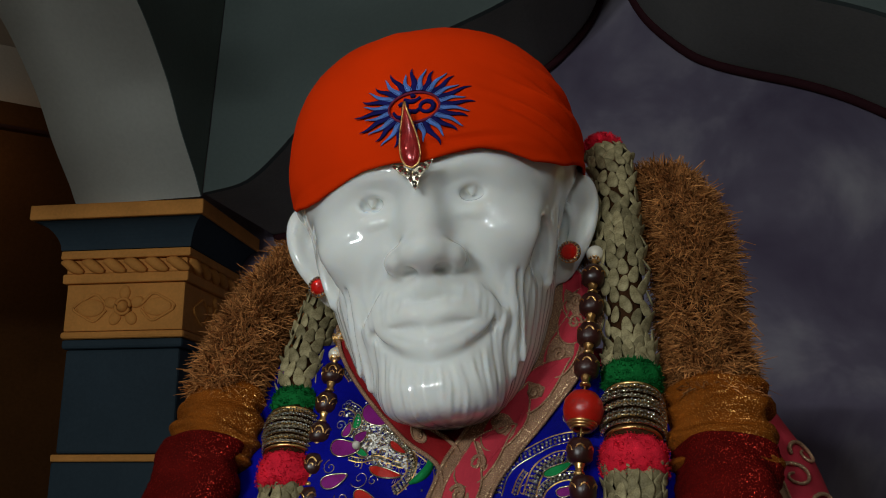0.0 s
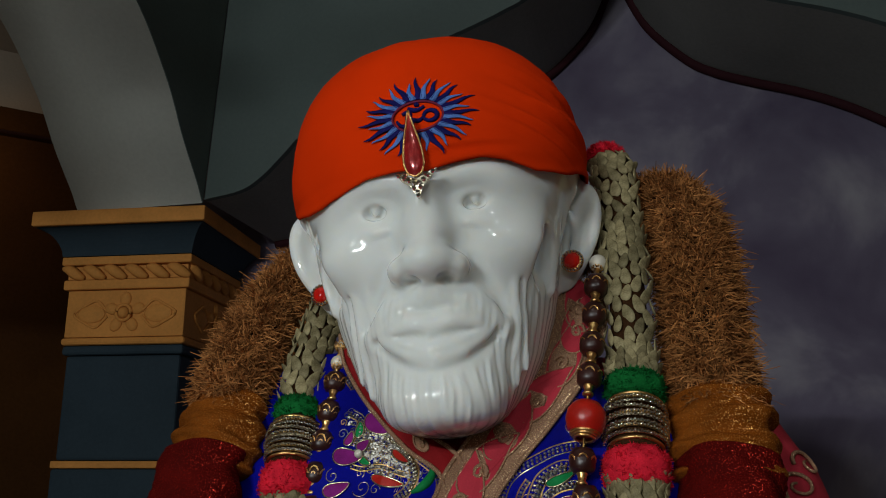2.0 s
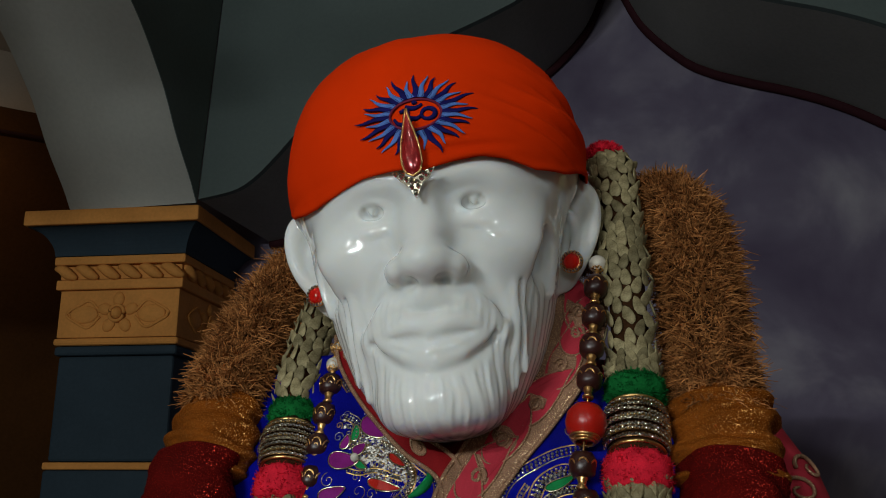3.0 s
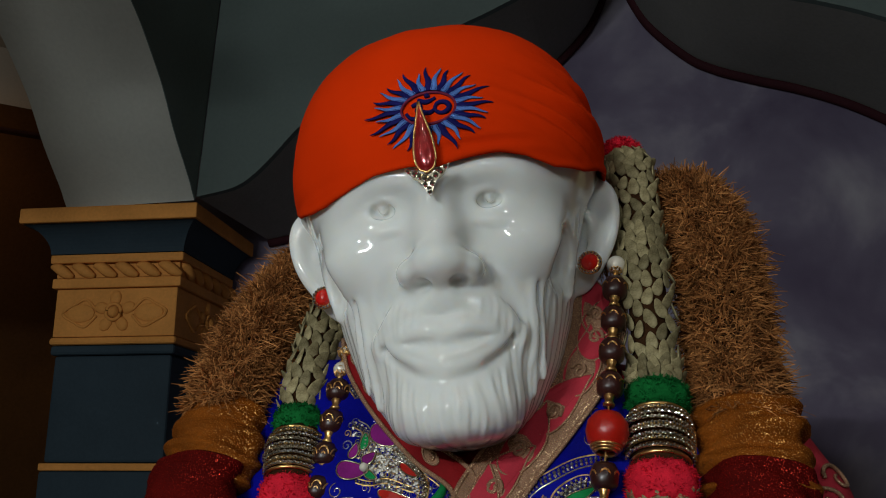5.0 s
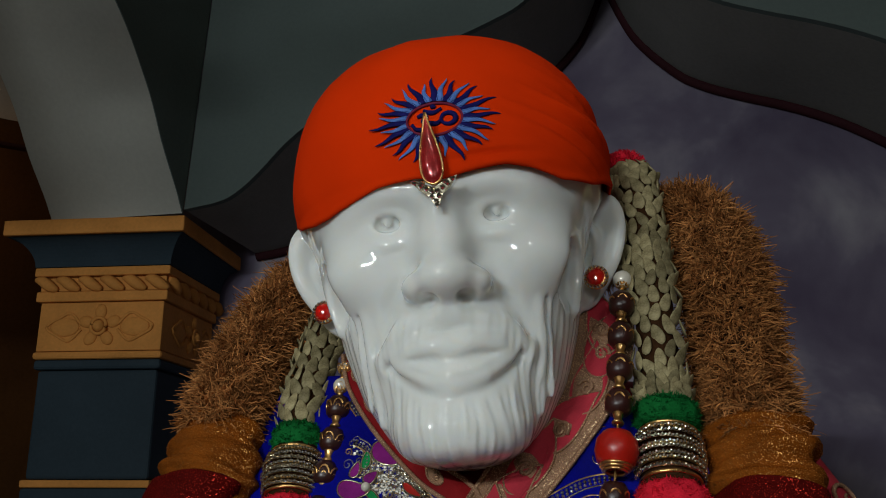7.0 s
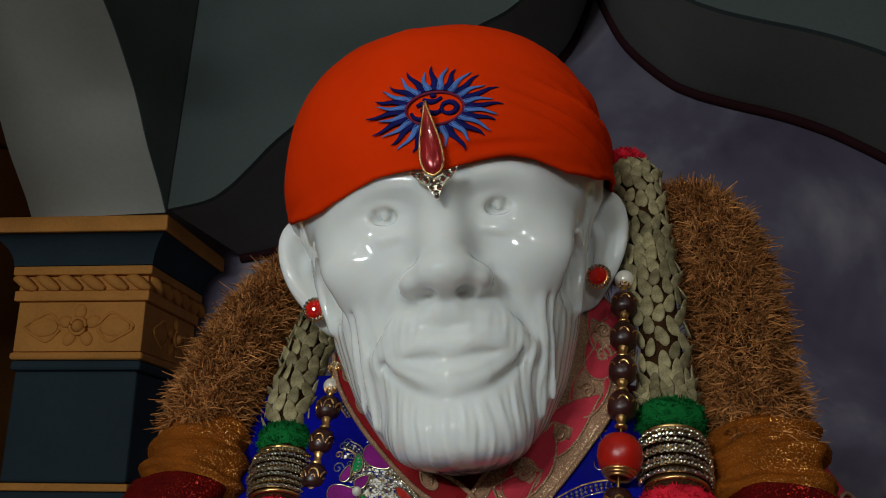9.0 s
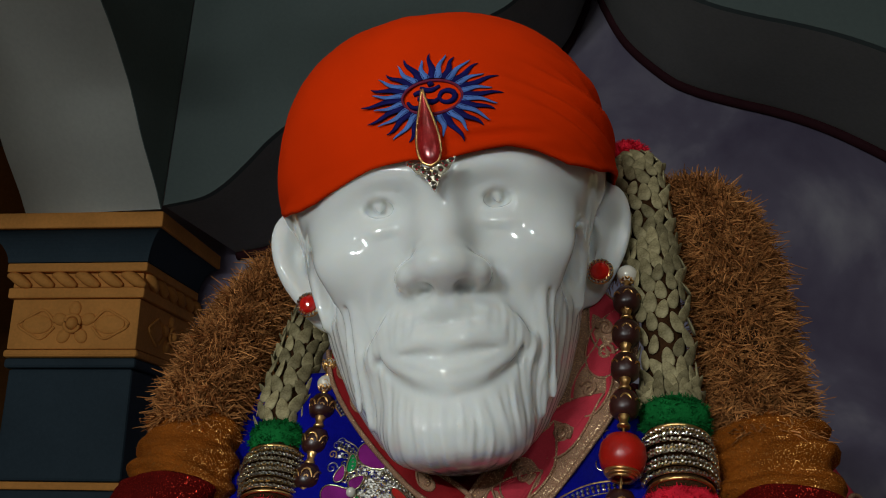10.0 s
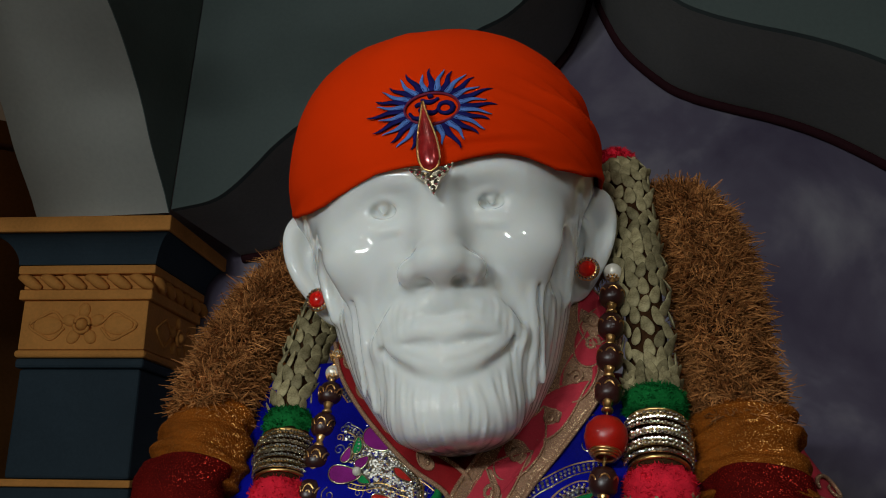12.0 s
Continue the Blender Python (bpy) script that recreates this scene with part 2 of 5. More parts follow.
def tube(bm, pts, radii, n=8, closed=False, caps=True):
    """A round tube along points; radii: one or one a point."""
    pts = [Vector(p) for p in pts]
    if not isinstance(radii, (list, tuple)):
        radii = [radii] * len(pts)
    rings = []
    up = Vector((0, 0, 1))
    count = len(pts)
    for i, p in enumerate(pts):
        a = pts[(i - 1) % count] if closed or i > 0 else p
        b = pts[(i + 1) % count] if closed or i < count - 1 else p
        d = (b - a).normalized()
        side = d.cross(up)
        if side.length < 0.15:
            side = d.cross(Vector((1, 0, 0)))
        side.normalize()
        top = side.cross(d).normalized()
        rings.append([bm.verts.new(p + radii[i] * (math.cos(q) * side + math.sin(q) * top)) for q in (2 * math.pi * k / n for k in range(n))])
    for i in range(count if closed else count - 1):
        r0, r1 = rings[i], rings[(i + 1) % count]
        for k in range(n):
            bm.faces.new((r0[k], r0[(k + 1) % n], r1[(k + 1) % n], r1[k]))
    if caps and not closed:
        bm.faces.new(rings[0][::-1])
        bm.faces.new(rings[-1])


def ring(bm, at, axis_m, R, r, n=32, k=8):
    pts = [at + axis_m @ Vector((R * math.cos(q), R * math.sin(q), 0)) for q in (2 * math.pi * i / n for i in range(n))]
    tube(bm, pts, r, k, True)


def lathe(bm, prof, n=24, m=Matrix.Identity(4)):
    """Turns (radius, height) pairs about z."""
    rings = [[bm.verts.new(m @ Vector((r * math.cos(q), r * math.sin(q), z))) for q in (2 * math.pi * k / n for k in range(n))] for r, z in prof]
    for r0, r1 in zip(rings, rings[1:]):
        for k in range(n):
            bm.faces.new((r0[k], r0[(k + 1) % n], r1[(k + 1) % n], r1[k]))
    bm.faces.new(rings[0][::-1])
    bm.faces.new(rings[-1])


def extrude_outline(bm, pts, to3, depth):
    """A flat outline given a depth: pts (u, v), to3 maps (u, v, d) to space."""
    a = [bm.verts.new(to3(u, v, 0)) for u, v in pts]
    b = [bm.verts.new(to3(u, v, depth)) for u, v in pts]
    bm.faces.new(a)
    bm.faces.new(b[::-1])
    n = len(pts)
    for i in range(n):
        bm.faces.new((a[i], b[i], b[(i + 1) % n], a[(i + 1) % n]))


def smooth_path(pts, steps=8):
    """Catmull-Rom through the points."""
    p = [Vector(q) for q in pts]
    p = [2 * p[0] - p[1]] + p + [2 * p[-1] - p[-2]]
    out = []
    for i in range(1, len(p) - 2):
        for k in range(steps):
            t = k / steps
            a, b, c, d = p[i - 1], p[i], p[i + 1], p[i + 2]
            out.append(0.5 * ((2 * b) + (c - a) * t + (2 * a - 5 * b + 4 * c - d) * t * t + (3 * b - a - 3 * c + d) * t ** 3))
    out.append(p[-2])
    return out


def along(path, s):
    """Point and direction at the share s of a path."""
    f = max(0.0, min(1.0, s)) * (len(path) - 1)
    i = min(int(f), len(path) - 2)
    return path[i].lerp(path[i + 1], f - i), (path[i + 1] - path[i]).normalized()


# ---------------------------------------------------------------- the setting
bm = bmesh.new()
box(bm, -7, 6, -7, 6.4, -0.2, 0)
solid("floor", bm, FLOOR, "polished grey granite temple floor", "floor", "structure")
bm = bmesh.new()
box(bm, -7, 6, -7, 6.4, 4.9, 5.1)
solid("ceiling", bm, CREAM, "plain cream plaster ceiling", "ceiling", "structure")
for nm, dims in (("wall_south", (-7, 6, -7.2, -7, 0, 4.9)), ("wall_west", (-7.2, -7, -7, 6.4, 0, 4.9)), ("wall_east", (6, 6.2, -7, 6.4, 0, 4.9))):
    bm = bmesh.new()
    box(bm, *dims)
    solid(nm, bm, CREAM, "plain cream plaster wall of the hall", "wall", "structure")

# the backdrop wall behind the altar
Y0, Y1, MID = 2.10, 2.85, 0.18
bm = bmesh.new()
box(bm, -2.2, 3.2, Y1 + 0.004, Y1 + 0.2, 0, 4.9)
solid("wall_north", bm, CLOUD, "violet backdrop wall painted with soft clouds", "wall", "structure")

ARCH = [(0.0, 4.05), (0.025, 3.93), (0.06, 3.815), (0.15, 3.632), (0.32, 3.457), (0.45, 3.387), (0.60, 3.327), (0.80, 3.255),
        (0.98, 3.165), (1.14, 3.06), (1.30, 2.935), (1.40, 2.83), (1.49, 2.745), (1.58, 2.695), (1.74, 2.668)]
half = [(p.x, p.z) for p in smooth_path([(u, 0, z) for u, z in ARCH], 6)]
# the eastern half of the arch hangs a little lower
curve = [(MID - u, z) for u, z in half[::-1]] + [(MID + u, z - float(np.interp(u, (0.1, 0.3, 0.45, 0.8, 1.1, 1.3), (0.0, 0.012, 0.024, 0.022, 0.010, 0.0)))) for u, z in half[1:]]

# niche arch: front face, soffit and a painted edge on the backdrop
bm = bmesh.new()
front = [(bm.verts.new((x, Y0, z)), bm.verts.new((x + 0.120 * max(0.0, 1 - (x + 1.56) / 0.5), Y0, 4.9))) for x, z in curve]
for (a, b), (c, d) in zip(front, front[1:]):
    bm.faces.new((a, c, d, b))
niche = solid("niche_arch_face", bm, TEAL, "teal painted wall over a cusped niche arch", "wall", "structure")
mod = niche.modifiers.new("thick", "SOLIDIFY")
mod.thickness, mod.offset = 0.03, -1
bm = bmesh.new()
prev = None
for x, z in curve:
    row = [bm.verts.new((x, y, z)) for y in (Y0 + 0.031, 2.35, 2.6, Y1)] + [bm.verts.new((x, y, z + 0.05)) for y in (Y1, Y0 + 0.031)]
    if prev:
        for k in range(6):
            bm.faces.new((prev[k], prev[(k + 1) % 6], row[(k + 1) % 6], row[k]))
    prev = row
solid("arch_soffit", bm, CHARCOAL, "charcoal painted underside of the cusped niche arch", "arch", "structure")
bm = bmesh.new()
tube(bm, [(x, Y1 - 0.012, z - 0.012) for x, z in curve], 0.024, 8)
solid("arch_trim", bm, EDGE, "dark maroon painted edge line along the arch", "trim", "structure", True)

# side arch that springs from the pillar towards the hall
SIDE = smooth_path([(2.10, 0, 2.653), (2.07, 0, 2.690), (2.035, 0, 2.735), (1.905, 0, 2.875), (1.815, 0, 2.995), (1.735, 0, 3.085), (1.535, 0, 3.258), (1.2, 0, 3.44), (0.8, 0, 3.56), (0.2, 0, 3.66),
                    (-0.8, 0, 3.66), (-1.6, 0, 3.52), (-2.2, 0, 3.20), (-2.6, 0, 2.66)], 6)
XL, XR = -2.17, -1.565
bm = bmesh.new()
prev = None
for p in SIDE:
    row = [bm.verts.new((XL, p.x, p.z)), bm.verts.new((XR - 0.004, p.x, p.z)), bm.verts.new((XR - 0.004, p.x, p.z + 0.06)), bm.verts.new((XL, p.x, p.z + 0.06))]
    if prev:
        for k in range(4):
            bm.faces.new((prev[k], prev[(k + 1) % 4], row[(k + 1) % 4], row[k]))
    prev = row
solid("side_arch_soffit", bm, GREY, "pale grey painted underside of a side arch", "arch", "structure", True)
for x, nm in ((XR, "side_arch_face"), (XL + 0.03, "side_arch_back")):
    bm = bmesh.new()
    prev = None
    for p in SIDE:
        row = (bm.verts.new((x, p.x, p.z)), bm.verts.new((x + 0.054 * (4.9 - p.z), p.x, 4.9)))
        if prev:
            bm.faces.new((prev[0], row[0], row[1], prev[1]))
        prev = row
    ob = solid(nm, bm, TEAL, "teal painted wall above the side arch", "wall", "structure")
    mod = ob.modifiers.new("thick", "SOLIDIFY")
    mod.thickness, mod.offset = 0.03, 1

# side hall seen past the pillar: a wall that runs off at an angle, with a beam and a thin moulding
AISLE = Matrix.Translation((-4.741, 4.407, 0)) @ Matrix.Rotation(radians(44.3), 4, "Z")
for nm, y, z0, z1, m, lab, cat in (("wall_side_hall", 0.06, 0.0, 4.20, BROWNWALL, "brown painted wall of the dim side hall", "wall"),
                                   ("trim_side_hall", -0.02, 4.175, 4.20, BROWN, "dark brown moulding below the side hall beam", "trim"),
                                   ("beam_side_hall", 0.0, 4.204, 4.40, BROWNWALL, "dark brown beam under the side hall ceiling", "beam"),
                                   ("frieze_side_hall", 0.03, 4.404, 4.896, CREAM, "cream plaster above the side hall beam", "wall")):
    bm = bmesh.new()
    box(bm, -3.1, 2.75, y, 0.056 if nm == "trim_side_hall" else 0.25, z0, z1)
    bm.transform(AISLE)
    solid(nm, bm, m, lab, cat, "structure")


# ---------------------------------------------------------------- pillar
def pillar(cx, y_front, flip=1):
    """A square pillar with a carved capital."""
    e = thing("pillar", (cx, y_front + 0.4, 0), "slate blue square pillar with a carved ochre capital", "pillar", "pillars", "structure")
    w, back = 0.262, Y1 - 0.06
    spin = Matrix.Translation((cx, y_front, 0)) @ Matrix.Rotation(radians(5.7 * flip), 4, "Z") @ Matrix.Translation((-cx, -y_front, 0))

    def piece(nm, bm, m, under, label="", smooth=True):
        bm.transform(spin)
        return part(nm, bm, m, under, label, smooth)

    def slab(nm, hw, y, z0, z1, m, bev=0.006, label=""):
        bm = bmesh.new()
        box(bm, cx - hw, cx + hw, y, back, z0, z1, bev)
        return piece(nm, bm, m, e, label, False)

    slab("shaft", w, y_front + 0.075, 1.592, 2.035, SLATE, 0.012)
    slab("shaft_neck", w + 0.016, y_front + 0.060, 2.037, 2.078, SLATE, 0.012)
    slab("band", w + 0.014, y_front + 0.062, 1.560, 1.590, OCHRE, 0.006, "ochre painted band")
    slab("lower_shaft", w + 0.012, y_front + 0.064, 0.30, 1.558, SLATE, 0.012)
    slab("base", w + 0.06, y_front + 0.02, 0.0, 0.298, SLATE, 0.02)
    slab("lower_fillet", w + 0.022, y_front + 0.052, 2.080, 2.112, OCHRE, 0.012)
    frieze = slab("frieze", w + 0.012, y_front + 0.062, 2.114, 2.322, OCHRE, 0.004, "carved ochre flower panel")
    slab("middle_fillet", w + 0.030, y_front + 0.045, 2.324, 2.368, OCHRE, 0.006)
    slab("upper_fillet", w + 0.040, y_front + 0.030, 2.432, 2.470, OCHRE, 0.006)
    # rope moulding on the front and on the inner side
    rope = slab("rope_core", w + 0.018, y_front + 0.055, 2.370, 2.430, OCHRE, 0.004)
    for k in range(6):
        for side in (0, 1):
            bm = bmesh.new()
            t = (k + 0.5) / 6
            if side == 0:
                x = cx - (w + 0.034) + t * 2 * (w + 0.034)
                pts = [(x - 0.056, y_front + 0.050, 2.422), (x - 0.020, y_front + 0.042, 2.412), (x + 0.018, y_front + 0.042, 2.388), (x + 0.048, y_front + 0.050, 2.374)]
            else:
                y = y_front + 0.08 + t * 0.62
                x = cx + w + 0.022
                pts = [(x - 0.004, y - 0.056, 2.422), (x + 0.003, y - 0.020, 2.412), (x + 0.003, y + 0.018, 2.388), (x - 0.004, y + 0.048, 2.374)]
            tube(bm, smooth_path(pts, 4), [0.010 + 0.015 * math.sin(math.pi * i / 12) for i in range(13)], 8)
            piece("rope_strand", bm, OCHRE, rope)
    # cove: a curved flare up to the top slab
    bm = bmesh.new()
    prev = None
    for k in range(11):
        q = k / 10
        grow = 0.040 + 0.085 * (1 - math.cos(q * math.pi / 2)) ** 0.8
        z = 2.472 + 0.112 * math.sin(q * math.pi / 2) ** 0.9
        hw, y = w + grow, y_front + 0.03 - (grow - 0.040) * 1.15
        row = [bm.verts.new(v) for v in ((cx - hw, y, z), (cx + hw, y, z), (cx + hw, back, z), (cx - hw, back, z))]
        if prev:
            for i in range(4):
                bm.faces.new((prev[i], prev[(i + 1) % 4], row[(i + 1) % 4], row[i]))
        else:
            bm.faces.new(row[::-1])
        prev = row
    bm.faces.new(prev)
    piece("cove", bm, SLATE, e, "", False)
    slab("top_slab", w + 0.135, y_front - 0.085, 2.586, 2.652, OCHRE, 0.006, "ochre top slab")
    # carved flower with leaves
    for side in (0, 1):
        yc = y_front + 0.062
        def at(u, d, z):
            return Vector((cx + u, yc - d, z)) if side == 0 else Vector((cx + w + 0.012 + d, y_front + 0.40 + u, z))
        bm = bmesh.new()
        ball(bm, at(0, 0.008, 2.218), 0.026, 0.026, 0.026)
        ring(bm, at(0, 0.012, 2.218), Matrix.Rotation(math.pi / 2, 3, "X") if side == 0 else Matrix.Rotation(math.pi / 2, 3, "Y"), 0.034, 0.008, 20, 6)
        piece("flower_centre", bm, OCHRE, frieze)
        for k in range(5):
            q = math.pi / 2 + k * 2 * math.pi / 5
            bm = bmesh.new()
            u, z = 0.062 * math.cos(q), 0.062 * math.sin(q)
            turn = Matrix.Rotation(-q, 4, "Y") if side == 0 else Matrix.Rotation(q, 4, "X") @ Matrix.Rotation(math.pi / 2, 4, "Z")
            ball(bm, at(u, 0.0, 2.218 + z), 0.034, 0.014, 0.026, 14, 8, turn)
            piece("petal", bm, OCHRE, frieze)
        for sgn in (-1, 1):
            bm = bmesh.new()
            loop = [at(sgn * u, 0.002, 2.215 + z) for u, z in ((0.08, 0.01), (0.13, 0.058), (0.18, 0.040), (0.235, 0.0), (0.18, -0.040), (0.13, -0.058), (0.08, -0.01))]
            tube(bm, smooth_path(loop, 6), 0.0065, 6)
            tube(bm, smooth_path([at(sgn * u, 0.001, 2.215 + z) for u, z in ((0.09, 0), (0.15, 0.012), (0.21, 0.0))], 6), 0.004, 6)
            piece("leaf", bm, OCHRE, frieze)
            bm = bmesh.new()
            ball(bm, at(sgn * 0.155, 0.0, 2.215), 0.065 if side == 0 else 0.010, 0.010 if side == 0 else 0.065, 0.040)
            piece("leaf_blade", bm, OCHRE, frieze)
    return e


pillar(-1.97, Y0 + 0.065)
pillar(2.33, Y0 + 0.065, -1)


# ---------------------------------------------------------------- the statue
HEAD = Matrix.Translation((-0.003, 0, 1.793)) @ Matrix.Rotation(radians(-5.1), 4, "Y") @ Matrix.Rotation(radians(6.5), 4, "Z")
CAPM = Matrix.Translation((-0.003, 0, 1.793)) @ Matrix.Rotation(radians(-5.1), 4, "Y") @ Matrix.Rotation(radians(4.5), 4, "Z")


class Clay:
    """A block of space, shaped by soft unions and cuts of simple solids, then skinned."""

    def __init__(self, lo, hi, h):
        self.lo, self.h = np.array(lo, np.float32), h
        n = np.ceil((np.array(hi) - np.array(lo)) / h).astype(int)
        self.ax = [np.float32(lo[i]) + np.float32(h) * np.arange(n[i], dtype=np.float32) for i in range(3)]
        self.f = np.full(tuple(n), 1.0, np.float32)

    def window(self, lo, hi):
        sl = []
        for i in range(3):
            a = int(np.clip(np.floor((lo[i] - self.lo[i]) / self.h), 0, len(self.ax[i])))
            b = int(np.clip(np.ceil((hi[i] - self.lo[i]) / self.h) + 1, a, len(self.ax[i])))
            sl.append(slice(a, b))
        return tuple(sl), self.ax[0][sl[0]][:, None, None], self.ax[1][sl[1]][None, :, None], self.ax[2][sl[2]][None, None, :]

    def blend(self, sl, d, k, cut):
        f = self.f[sl]
        if cut:
            d = -d
            h = np.maximum(k - np.abs(f - d), 0) / k
            self.f[sl] = np.maximum(f, d) + h * h * k * 0.25
        else:
            h = np.maximum(k - np.abs(f - d), 0) / k
            self.f[sl] = np.minimum(f, d) - h * h * k * 0.25

    def egg(self, at, r, k=0.02, cut=False, turn=None):
        reach = max(r) + k + 0.006
        sl, a, b, c = self.window([v - reach for v in at], [v + reach for v in at])
        a, b, c = a - at[0], b - at[1], c - at[2]
        if turn is not None:
            t = np.array(turn.to_3x3().transposed(), np.float32)
            a, b, c = (t[i, 0] * a + t[i, 1] * b + t[i, 2] * c for i in range(3))
        q = np.sqrt((a / r[0]) ** 2 + (b / r[1]) ** 2 + (c / r[2]) ** 2)
        g = np.sqrt((a / r[0] ** 2) ** 2 + (b / r[1] ** 2) ** 2 + (c / r[2] ** 2) ** 2) + 1e-6
        self.blend(sl, (q * (q - 1) / g).astype(np.float32), k, cut)

    def rod(self, p, q, r0, r1=None, k=0.015, cut=False):
        r1 = r0 if r1 is None else r1
        p, q = np.array(p, np.float32), np.array(q, np.float32)
        reach = max(r0, r1) + k + 0.006
        sl, a, b, c = self.window(np.minimum(p, q) - reach, np.maximum(p, q) + reach)
        d = q - p
        t = np.clip(((a - p[0]) * d[0] + (b - p[1]) * d[1] + (c - p[2]) * d[2]) / float(d @ d), 0, 1)
        dist = np.sqrt((a - p[0] - t * d[0]) ** 2 + (b - p[1] - t * d[1]) ** 2 + (c - p[2] - t * d[2]) ** 2) - (r0 + (r1 - r0) * t)
        self.blend(sl, dist.astype(np.float32), k, cut)

    def chain(self, pts, r, k=0.012, cut=False):
        pts = [np.array(q, np.float32) for q in smooth_path(pts, 4)]
        rs = r if isinstance(r, (list, tuple)) else [r]
        n = len(pts) - 1
        reach = max(rs) + k + 0.006
        sl, a, b, c = self.window(np.min(pts, 0) - reach, np.max(pts, 0) + reach)
        best = None
        for i in range(n):
            r0, r1 = (float(np.interp(j / n * (len(rs) - 1), range(len(rs)), rs)) for j in (i, i + 1))
            p, d = pts[i], pts[i + 1] - pts[i]
            t = np.clip(((a - p[0]) * d[0] + (b - p[1]) * d[1] + (c - p[2]) * d[2]) / float(d @ d), 0, 1)
            dist = np.sqrt((a - p[0] - t * d[0]) ** 2 + (b - p[1] - t * d[1]) ** 2 + (c - p[2] - t * d[2]) ** 2) - (r0 + (r1 - r0) * t)
            best = dist if best is None else np.minimum(best, dist)
        self.blend(sl, best.astype(np.float32), k, cut)

    def skin(self):
        """Vertices and quads of the zero surface, one vertex a crossed cell."""
        f = self.f
        s = f < 0
        nx, ny, nz = f.shape
        corners = [s[i:nx - 1 + i, j:ny - 1 + j, k:nz - 1 + k] for i in (0, 1) for j in (0, 1) for k in (0, 1)]
        total = sum(c.astype(np.int8) for c in corners)
        act = (total > 0) & (total < 8)
        idx = np.full(act.shape, -1, np.int64)
        cell = np.argwhere(act)
        idx[act] = np.arange(len(cell))
        val = np.stack([f[cell[:, 0] + i, cell[:, 1] + j, cell[:, 2] + k] for i in (0, 1) for j in (0, 1) for k in (0, 1)], 1)
        offs = np.array([(i, j, k) for i in (0, 1) for j in (0, 1) for k in (0, 1)], np.float32)
        acc, cnt = np.zeros((len(cell), 3), np.float32), np.zeros(len(cell), np.float32)
        for u in range(8):
            for v in range(u + 1, 8):
                if np.abs(offs[u] - offs[v]).sum() == 1:
                    cross = (val[:, u] < 0) != (val[:, v] < 0)
                    t = np.where(cross, val[:, u] / np.where(cross, val[:, u] - val[:, v], 1), 0)
                    acc += np.where(cross[:, None], offs[u] + t[:, None] * (offs[v] - offs[u]), 0)
                    cnt += cross
        verts = self.lo + self.h * (cell + acc / np.maximum(cnt, 1)[:, None])
        quads = []
        for axis in range(3):
            o1, o2 = (axis + 1) % 3, (axis + 2) % 3
            lo_s = [slice(None)] * 3
            hi_s = [slice(None)] * 3
            lo_s[axis], hi_s[axis] = slice(0, -1), slice(1, None)
            a, b = s[tuple(lo_s)], s[tuple(hi_s)]
            e = np.argwhere(a != b)
            e = e[(e[:, o1] > 0) & (e[:, o2] > 0) & (e[:, o1] < f.shape[o1] - 1) & (e[:, o2] < f.shape[o2] - 1)]
            d1, d2 = np.zeros(3, int), np.zeros(3, int)
            d1[o1], d2[o2] = 1, 1
            q = np.stack([idx[tuple((e - d1 - d2).T)], idx[tuple((e - d2).T)], idx[tuple(e.T)], idx[tuple((e - d1).T)]], 1)
            flip = ~a[tuple(e.T)]
            q[flip] = q[flip][:, ::-1]
            quads.append(q)
        quads = np.concatenate(quads)
        return verts, quads[(quads >= 0).all(1)]


def quad_mesh(name, verts, quads, material):
    me = bpy.data.meshes.new(name)
    me.vertices.add(len(verts))
    me.vertices.foreach_set("co", np.ascontiguousarray(verts, np.float32).ravel())
    me.loops.add(quads.size)
    me.loops.foreach_set("vertex_index", np.ascontiguousarray(quads, np.int32).ravel())
    me.polygons.add(len(quads))
    me.polygons.foreach_set("loop_start", np.arange(0, quads.size, 4, dtype=np.int32))
    me.polygons.foreach_set("loop_total", np.full(len(quads), 4, np.int32))
    me.materials.append(material)
    me.update(calc_edges=True)
    me.validate()
    me.shade_smooth()
    return me


def ramp(x, a, b):
    t = np.clip((x - a) / (b - a), 0, 1)
    return t * t * (3 - 2 * t)


